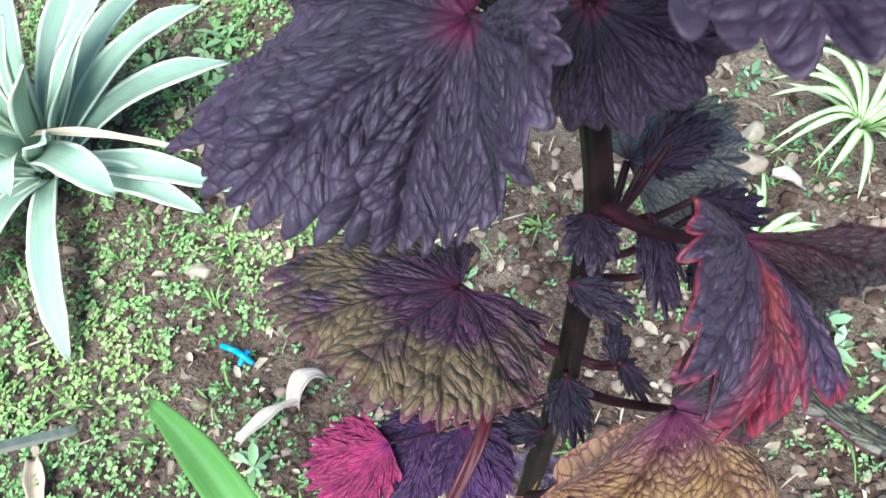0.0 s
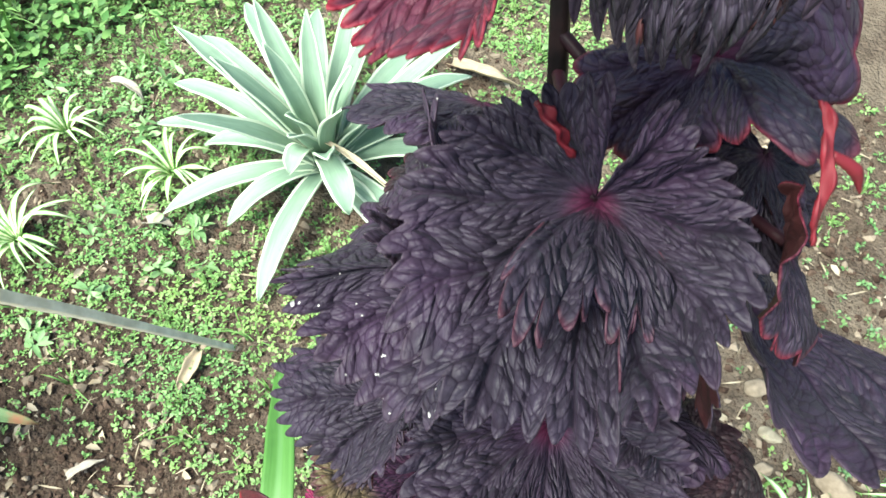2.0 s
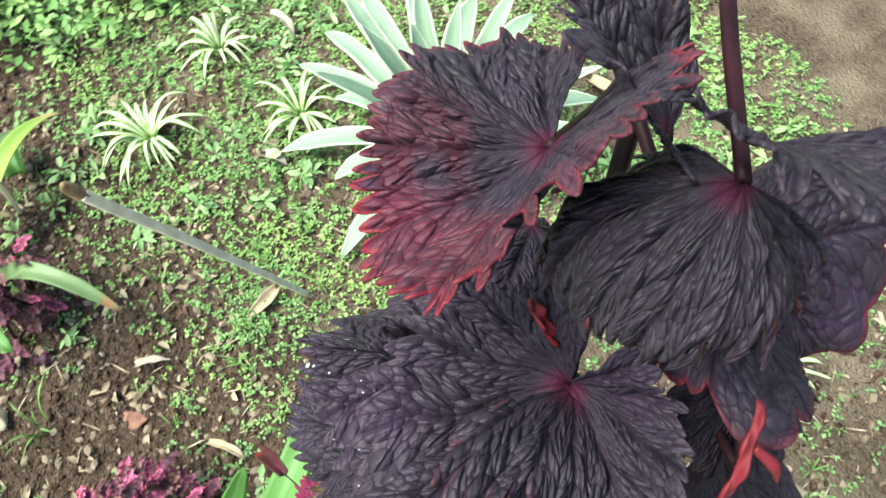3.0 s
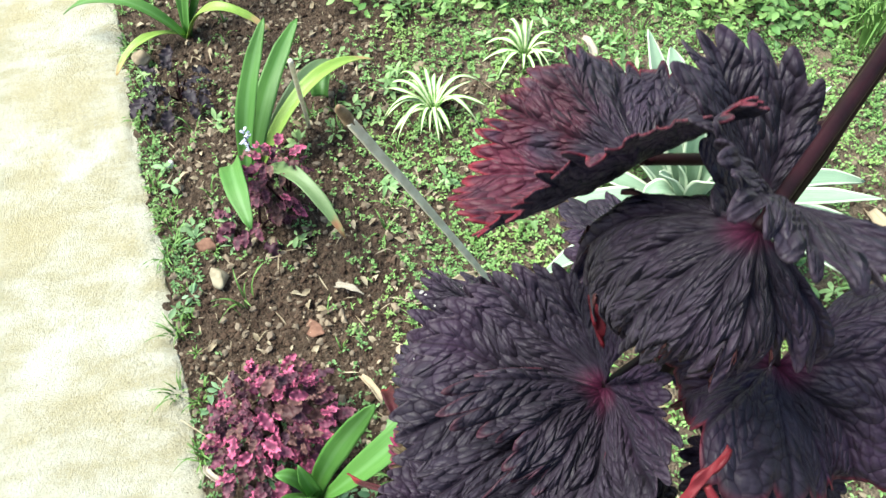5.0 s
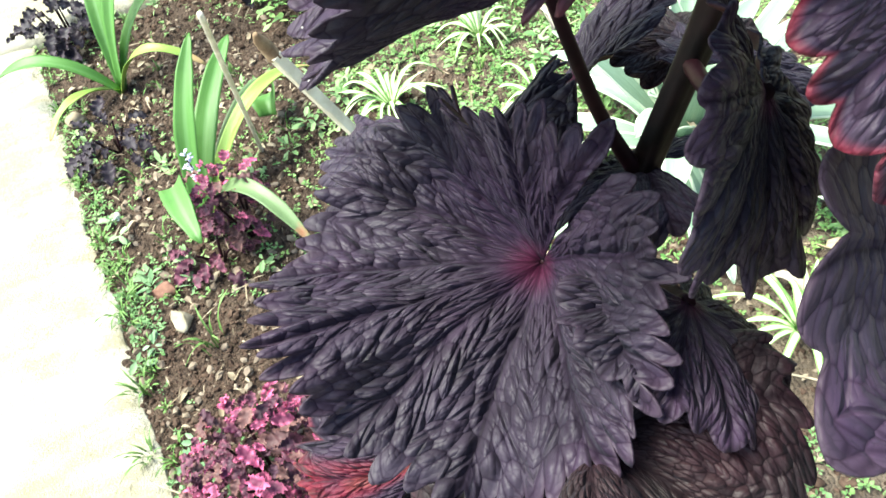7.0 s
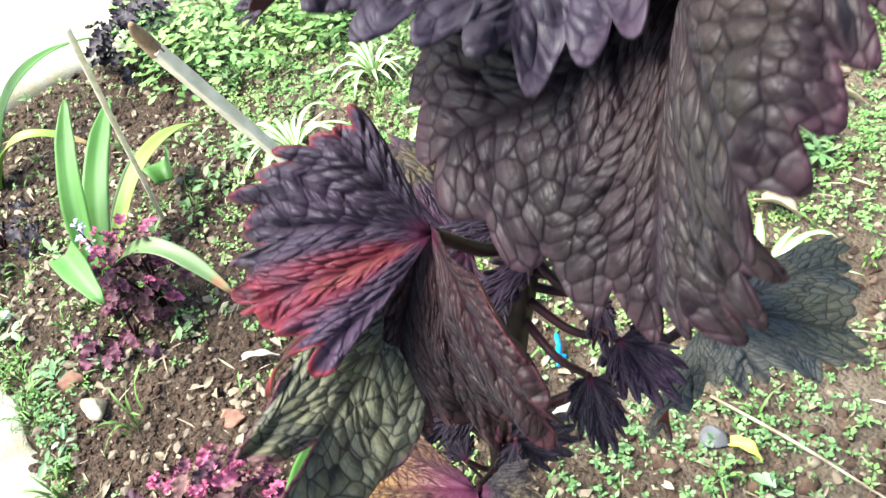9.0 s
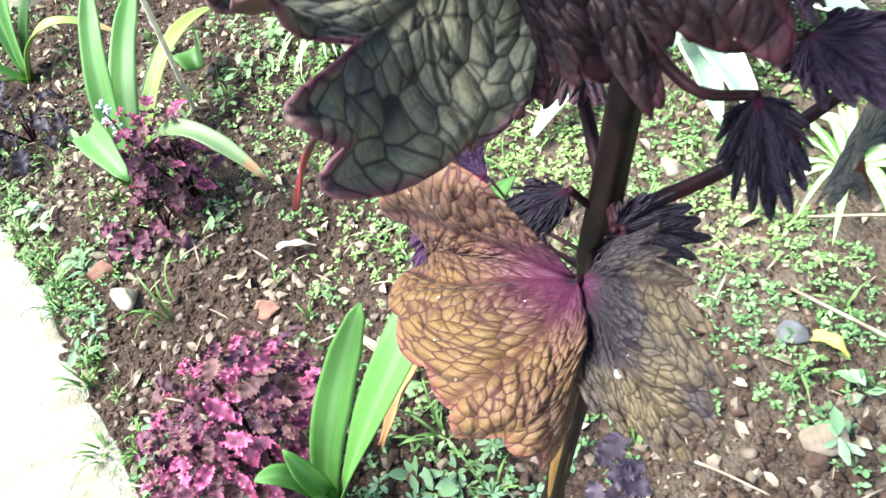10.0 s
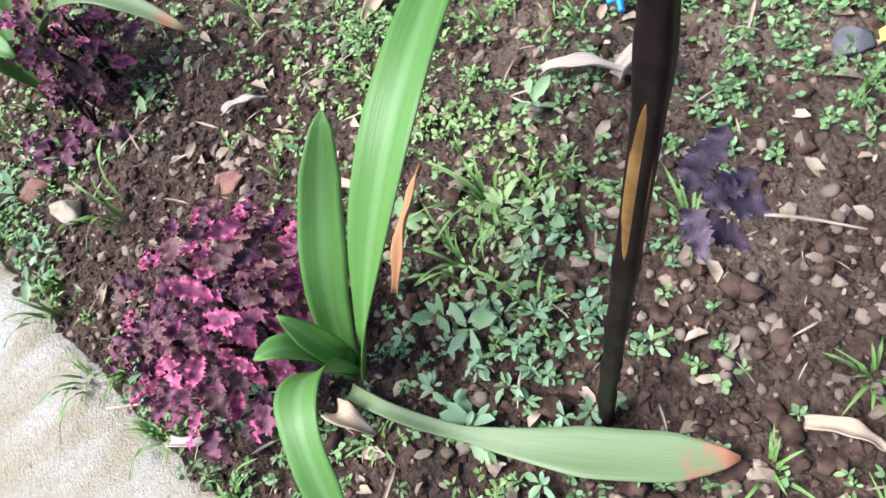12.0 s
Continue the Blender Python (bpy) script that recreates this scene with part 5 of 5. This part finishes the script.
# ---- ground cover ----
def scatter(templates, rows):
    """Joins copies of templates: rows of x, y, z, yaw, pitch, roll, scale, template."""
    vs, fs, off = [], [], 0
    for k, (tv, tf) in enumerate(templates):
        r = rows[rows[:, 7] == k]
        if not len(r):
            continue
        cy, sy, cp, sp, cr, sr = np.cos(r[:, 3]), np.sin(r[:, 3]), np.cos(r[:, 4]), np.sin(r[:, 4]), np.cos(r[:, 5]), np.sin(r[:, 5])
        R = np.stack([np.stack([cy * cp, cy * sp * sr - sy * cr, cy * sp * cr + sy * sr], -1), np.stack([sy * cp, sy * sp * sr + cy * cr, sy * sp * cr - cy * sr], -1), np.stack([-sp, cp * sr, cp * cr], -1)], 1)
        v_ = np.einsum("nij,kj->nki", R, tv) * r[:, 6][:, None, None] + r[:, None, :3]
        f_ = (np.asarray(tf)[None] + (np.arange(len(r)) * len(tv))[:, None, None]).reshape(-1, np.asarray(tf).shape[1])
        vs.append(v_.reshape(-1, 3))
        fs.append(f_ + off)
        off += len(r) * len(tv)
    return np.concatenate(vs), np.concatenate(fs)


def leaflet(L, W, bend=0.15, fold=0.15, full=True):
    t = np.array([0, 0.35, 0.78, 1.0]) if full else np.array([0, 0.55, 1.0])
    w = (np.array([0.14, 0.92, 0.85, 0.08]) if full else np.array([0.25, 1.0, 0.3])) * W / 2
    x, z = t * L, -bend * L * t ** 2 + 0.1 * L * t
    rows = [np.stack([x, s * w, z + abs(s) * fold * w], -1) for s in (-1, 0, 1)]
    return np.stack(rows, 1).reshape(-1, 3), grid_faces(len(t), 3)


def greenness(x, y):
    edge = y - path_edge(x)
    lush = 0.36 + 0.60 * smooth(-0.02, 0.22, y) * smooth(0.15, -0.2, x) + 0.5 * smooth(-0.55, -0.75, x) * smooth(0.0, 0.15, y)
    lush = np.maximum(lush, 0.8 * smooth(0.09, 0.02, edge))
    bed = smooth(0.10, -0.06, y) * smooth(-0.12, -0.28, x) * smooth(0.05, 0.10, edge)
    lush = lush * (1 - 0.62 * bed)
    lush = lush * (1 - 0.55 * smooth(0.45, 0.65, y) * smooth(-0.35, -0.1, x))
    lush = lush * (1 - 0.8 * smooth(0.07, 0.02, np.hypot(x - 0.03, y - 0.055)))
    lush = np.where(edge < 0.004, 0, lush)
    patch = fbm(x * 7, y * 7, 51, 3)
    thin = smooth(0.36, 0.60, fbm(x * 19, y * 19, 57, 3))
    return lush * smooth(0.26 - 0.1 * lush, 0.54 - 0.12 * lush, patch) * (0.75 + 0.70 * thin)


def placed(count, seed, weight, box=(-1.7, 0.75, -0.6, 1.15)):
    r = np.random.default_rng(seed)
    x, y = box[0] + (box[1] - box[0]) * r.random(count), box[2] + (box[3] - box[2]) * r.random(count)
    keep = (r.random(count) < weight(x, y)) & (y > path_edge(x) + 0.004) & (x > -1.40 - 0.1 * (y + 0.3))
    x, y = x[keep], y[keep]
    return x, y, ground_height(x, y), r


def weed_material(name, lo, hi, rough=0.5):
    m, nt, b = material(name, rough, 0.35)
    isle = nt.nodes.new("ShaderNodeNewGeometry").outputs["Random Per Island"]
    col = mix(nt, isle, lo, hi)
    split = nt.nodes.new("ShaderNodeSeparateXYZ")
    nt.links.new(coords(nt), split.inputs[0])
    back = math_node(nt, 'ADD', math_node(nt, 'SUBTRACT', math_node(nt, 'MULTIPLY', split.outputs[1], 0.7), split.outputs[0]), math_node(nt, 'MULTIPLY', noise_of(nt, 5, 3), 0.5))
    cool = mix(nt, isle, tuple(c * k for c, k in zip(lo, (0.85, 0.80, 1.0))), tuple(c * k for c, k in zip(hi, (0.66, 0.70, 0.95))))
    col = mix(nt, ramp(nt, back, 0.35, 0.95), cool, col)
    col = mix(nt, ramp(nt, noise_of(nt, 6, 3), 0.45, 0.7, 0, 0.5), col, (hi[0] * 1.3, hi[1] * 1.1, hi[2] * 0.9))
    col = mix(nt, ramp(nt, noise_of(nt, 230, 2), 0.5, 0.8, 0, 0.3), col, tuple(c * 0.5 for c in lo))
    nt.links.new(col, b.inputs["Base Color"])
    return m


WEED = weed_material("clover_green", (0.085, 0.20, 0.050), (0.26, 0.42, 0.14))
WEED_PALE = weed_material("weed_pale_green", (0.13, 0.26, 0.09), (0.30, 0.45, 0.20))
CLOD = plain_material("soil_clod", (0.032, 0.019, 0.014), (0.120, 0.078, 0.057), 0.95, 60, 200, 0.7, 0.15, 0.002)
CHIP = plain_material("stone_chips", (0.12, 0.088, 0.066), (0.25, 0.20, 0.155), 0.9, 30, 150, 0.5, 0.2, 0.001, 0.2)
GRIT = plain_material("grit", (0.09, 0.068, 0.050), (0.21, 0.165, 0.122), 0.9, 30, 150, 0.5, 0.2, 0.001, 0.6)


def sprigs(name, label, count, seed, weight, kinds, leaves, mat, size, box=(-1.7, 0.75, -0.6, 1.15), tall=0.012):
    x, y, z, r = placed(count, seed, weight, box)
    rows = []
    for k in range(leaves):
        n = len(x)
        az = k * 2.4 + r.random(n) * 1.2
        h = tall * (0.3 + r.random(n) * (1.0 if leaves < 9 else 1.6))
        reach = size * 0.35 * r.random(n)
        rows.append(np.stack([x + np.cos(az) * reach, y + np.sin(az) * reach, z + h, az, -0.9 + 1.3 * r.random(n), (r.random(n) - 0.5) * 1.2, size * (0.5 + 0.85 * r.random(n)), (r.random(n) * len(kinds)).astype(int)], -1))
    v_, f_ = scatter(kinds, np.concatenate(rows))
    return tagged(new(name, mesh_of(name, v_, f_, mats=[mat])), label, "weeds", kind="stuff")


ROUND = [leaflet(1.0, 0.85, full=False), leaflet(1.0, 0.7, 0.3, full=False)]
LONG = [leaflet(1.0, 0.42, full=False), leaflet(1.0, 0.5, 0.3, 0.3)]
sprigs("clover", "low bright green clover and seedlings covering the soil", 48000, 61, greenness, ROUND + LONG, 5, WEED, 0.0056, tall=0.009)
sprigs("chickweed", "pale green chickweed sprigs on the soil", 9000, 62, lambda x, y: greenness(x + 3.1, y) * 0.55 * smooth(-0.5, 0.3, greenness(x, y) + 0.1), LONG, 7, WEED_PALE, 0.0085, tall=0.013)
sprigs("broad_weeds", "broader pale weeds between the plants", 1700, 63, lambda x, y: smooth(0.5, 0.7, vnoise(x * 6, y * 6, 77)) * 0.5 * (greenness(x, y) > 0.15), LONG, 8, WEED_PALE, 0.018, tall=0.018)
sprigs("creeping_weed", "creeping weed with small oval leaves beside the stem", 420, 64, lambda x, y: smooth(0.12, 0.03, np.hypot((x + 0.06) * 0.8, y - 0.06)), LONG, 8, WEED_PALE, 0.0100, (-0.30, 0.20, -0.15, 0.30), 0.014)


def far_cover():
    r = np.random.default_rng(66)
    n = 30000
    x, y = -2.6 + 1.75 * r.random(n), -0.05 + 1.6 * r.random(n)
    far = smooth(-1.02, -1.16, x + 0.18 * (fbm(x * 4, y * 4, 68) - 0.5) - 0.22 * smooth(0.3, 0.9, y))
    keep = (r.random(n) < far)
    x, y = x[keep], y[keep]
    top = 0.05 + 0.11 * fbm(x * 5, y * 5, 69) * smooth(-1.0, -1.3, x)
    z = top * np.sqrt(r.random(len(x)))
    n = len(x)
    rows = np.stack([x, y, z, r.random(n) * 6.283, -0.4 + 0.8 * r.random(n), (r.random(n) - 0.5), 0.019 * (0.5 + 0.9 * r.random(n)), (r.random(n) * 2).astype(int)], -1)
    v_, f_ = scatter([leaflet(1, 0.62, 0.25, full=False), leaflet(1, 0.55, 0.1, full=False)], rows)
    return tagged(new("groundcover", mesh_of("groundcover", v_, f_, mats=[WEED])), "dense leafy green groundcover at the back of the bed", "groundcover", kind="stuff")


far_cover()


def blades(name, label, tufts, mat):
    vs, fs, al, ac, off = [], [], [], [], 0
    for x, y, count, length, seed in tufts:
        r = np.random.default_rng(seed)
        for i in range(count):
            az = r.random() * 6.283
            L = length * (0.5 + 0.6 * r.random())
            d = np.array([math.cos(az), math.sin(az), 0])
            b0 = np.array([x, y, on_ground(x, y) - 0.004]) + d * 0.012 * r.random() * (length / 0.05)
            lean = 0.25 + 0.6 * r.random()
            v_, f_, a_ = strap(b0, b0 + d * L * 0.3 * lean + np.array([0, 0, L * 0.5]), b0 + d * L * lean + np.array([0, 0, L * (0.85 - 0.5 * lean)]), 0.0022 + 0.02 * length * 0.5, channel=0.3, n=7, m=3, shape=0.3, seed=i)
            vs.append(v_)
            fs.append(f_ + off)
            al.append(a_["along"].ravel())
            ac.append(a_["across"].ravel())
            off += len(v_)
    me = mesh_of(name, np.concatenate(vs), np.concatenate(fs), {"along": np.concatenate(al), "across": np.concatenate(ac)}, [mat])
    return tagged(new(name, me), label, "grass", kind="stuff")


rg = np.random.default_rng(80)
tufts = []
while len(tufts) < 330:
    x, y = -1.5 + 2.2 * rg.random(), -0.55 + 1.6 * rg.random()
    if y > path_edge(x) + 0.012 and rg.random() < 0.15 + 0.6 * float(greenness(np.array(x), np.array(y))):
        tufts.append((x, y, 4 + int(5 * rg.random()), 0.022 + 0.035 * rg.random(), len(tufts)))
for x, y, c_, l_ in ((-0.435, -0.185, 8, 0.10), (-0.30, -0.28, 12, 0.06), (-0.40, -0.295, 14, 0.06), (-0.55, -0.33, 12, 0.06), (-0.70, -0.37, 12, 0.05), (-0.20, -0.24, 10, 0.05), (-0.16, 0.10, 14, 0.08), (-0.13, 0.05, 10, 0.09), (0.12, 0.20, 10, 0.06), (-0.62, -0.10, 8, 0.08), (0.37, 0.22, 3, 0.2)):
    tufts.append((x, y, c_, l_, int(abs(x) * 1000)))
for i in range(40):
    x = -1.3 + 1.5 * rg.random()
    tufts.append((x, float(path_edge(x)) + 0.012 + 0.024 * rg.random(), 5 + int(5 * rg.random()), 0.022 + 0.030 * rg.random(), 900 + i))
blades("grass", "short bright grass tufts in the bed", tufts, GRASS)
blades("tall_grass", "tall arching grass clumps at the back", [(-1.20, 0.40, 60, 0.30, 1), (-1.35, 0.50, 60, 0.34, 2), (-1.16, 0.62, 50, 0.28, 3), (-1.05, 0.80, 50, 0.28, 4), (-0.85, 0.98, 50, 0.26, 5), (-1.30, 0.72, 50, 0.32, 6)], GRASS)


def rubble(name, label, count, seed, mat, lo, hi, weight, box=(-1.5, 0.75, -0.6, 1.15), detail=1, jag=0.75):
    x, y, z, r = placed(count, seed, weight, box)
    kinds = []
    for k in range(5):
        bm = bmesh.new()
        bmesh.ops.create_icosphere(bm, subdivisions=detail, radius=1)
        q = np.random.default_rng(seed + k)
        v_ = np.array([tuple(p.co * (1.0 - 0.6 * jag + jag * q.random())) for p in bm.verts]) * np.array([1, 0.8, 0.62])
        bm.verts.index_update()
        f_ = np.array([[p.index for p in g.verts] for g in bm.faces])
        bm.free()
        kinds.append((v_, f_))
    n = len(x)
    s = lo + (hi - lo) * r.random(n) ** 3
    rows = np.stack([x, y, z + s * 0.2, r.random(n) * 6.283, (r.random(n) - 0.5), (r.random(n) - 0.5), s, (r.random(n) * 5).astype(int)], -1)
    v_, f_ = scatter(kinds, rows)
    return tagged(new(name, mesh_of(name, v_, f_, mats=[mat], flat=detail == 1)), label, "soil", kind="stuff")


rubble("soil_clods", "crumbs and clods of dark soil", 30000, 91, CLOD, 0.0012, 0.0080, lambda x, y: 0.25 + 0.75 * (1 - np.clip(greenness(x, y), 0, 1)))
rubble("grit", "scattered small stones and grit", 16000, 92, GRIT, 0.0010, 0.0095, lambda x, y: 0.35 + 0.5 * vnoise(x * 4, y * 4, 95))
BED = (-1.10, -0.15, -0.48, 0.12)
rubble("bed_stones", "pale chips and small stones strewn over the bed", 1500, 99, CHIP, 0.0018, 0.0100, lambda x, y: 0.4 + 0.6 * vnoise(x * 9, y * 9, 44), BED, 1, 0.5)
NEAR_STEM = (-0.25, 0.50, -0.15, 0.50)
rubble("soil_lumps", "rough lumps of dark crumbly soil round the stem", 1500, 96, CLOD, 0.003, 0.0125, lambda x, y: 0.25 + 0.75 * smooth(-0.1, 0.08, x), NEAR_STEM, 2, 0.5)
rubble("soil_crumbs", "fine crumbs of dark reddish soil round the stem", 15000, 98, CLOD, 0.0011, 0.0048, lambda x, y: 0.55 + 0.45 * smooth(0.5, 0.1, greenness(x, y)), (-0.50, 0.45, -0.32, 0.42), 1, 0.6)
rubble("pebbles", "small tan and grey pebbles round the stem", 1300, 97, GRIT, 0.0016, 0.0090, lambda x, y: 0.3 + 0.7 * smooth(-0.1, 0.08, x), NEAR_STEM, 2, 0.45)


def litter():
    r = np.random.default_rng(97)
    n = 3400
    x, y = -1.3 + 2.0 * r.random(n), -0.45 + 1.5 * r.random(n)
    keep = y > path_edge(x) + 0.01
    x, y = x[keep], y[keep]
    n = len(x)
    rows = np.stack([x, y, ground_height(x, y) + 0.006, r.random(n) * 6.283, (r.random(n) - 0.5) * 0.4, (r.random(n) - 0.5), 0.008 + 0.028 * r.random(n) ** 2, (r.random(n) * 2).astype(int)], -1)
    v_, f_ = scatter([leaflet(1, 0.09, 0.1, 0.8), leaflet(0.6, 0.32, 0.5, 0.6)], rows)
    return tagged(new("plant_litter", mesh_of("plant_litter", v_, f_, mats=[STRAW])), "dry straw and leaf bits on the soil", "litter", kind="stuff")


STRAW = plain_material("straw", (0.20, 0.15, 0.095), (0.44, 0.37, 0.27), 0.8, 40, 100, 0.2, 0.25, 0.001, 0.1)
litter()


def straw_line(label, a, b_, r_):
    v_, f_ = tube([a, tuple((np.array(a) + np.array(b_)) / 2 + np.array([0, 0, 0.006])), b_], [r_, r_, r_ * 0.6], 6)
    tagged(new("dry_stalk", mesh_of("dry_stalk", v_, f_, mats=[STRAW])), label, "stalk")


straw_line("long dry straw stalk on the soil", (-0.10, 0.405, 0.012), (0.08, 0.47, 0.012), 0.0018)
straw_line("dry straw stalk near the spider plant", (-0.16, 0.47, 0.012), (-0.06, 0.60, 0.014), 0.0016)
straw_line("dry stalk crossing open soil", (0.33, 0.415, 0.012), (0.62, 0.40, 0.012), 0.0022)
straw_line("thin dry stalk beside the coleus", (-0.25, -0.27, 0.016), (-0.14, -0.12, 0.02), 0.0012)
straw_line("thin dry twig on the soil", (-0.02, 0.22, 0.010), (0.05, 0.27, 0.012), 0.0014)

# tiny pale florets above the upright pink coleus
floret_spike = root("flower_spike", (-0.681, -0.161, 0.0), "tiny pale lilac florets on a thin spike", "flower")
LILAC = plain_material("lilac_petal", (0.42, 0.42, 0.62), (0.66, 0.66, 0.82), 0.5, 80)
v, f = tube([(-0.660, -0.150, 0.0), (-0.672, -0.156, 0.07), (-0.683, -0.162, 0.142)], [0.0016, 0.0013, 0.0010], 6)
part("stalk", mesh_of("stalk", v, f, mats=[PETIOLE]), floret_spike)
rf = np.random.default_rng(31)
for i in range(22):
    c0 = np.array([-0.681, -0.161, 0.100 + 0.045 * i / 22]) + 0.009 * (rf.random(3) - 0.5)
    az = rf.random() * 6.283
    d = np.array([math.cos(az), math.sin(az), 0.3])
    add_strap(floret_spike, LILAC, c0, c0 + d * 0.004 + np.array([0, 0, 0.001]), c0 + d * 0.008, 0.005, name="petal", n=6, m=3, blunt=0.8, shape=0.6, seed=i, thick=0.0004)

# a magenta bloom far back
bloom = root("flower", (-0.50, 1.02, 0), "small magenta bloom on a thin stalk", "flower")
v, f = tube([(-0.50, 1.02, 0), (-0.50, 1.02, 0.04), (-0.50, 1.02, 0.07)], [0.002, 0.002, 0.002], 6)
part("stalk", mesh_of("stalk", v, f, mats=[WEED]), bloom)
BLOOM = plain_material("magenta_petal", (0.55, 0.02, 0.35), (0.75, 0.05, 0.5), 0.5, 60)
for i in range(5):
    az = i * 1.2566
    d = np.array([math.cos(az), math.sin(az), 0])
    c0 = np.array([-0.50, 1.02, 0.07])
    add_strap(bloom, BLOOM, c0, c0 + d * 0.012 + np.array([0, 0, 0.006]), c0 + d * 0.024, 0.018, name="petal", n=8, m=5, blunt=0.8, shape=0.6, seed=i, thick=0.0005)
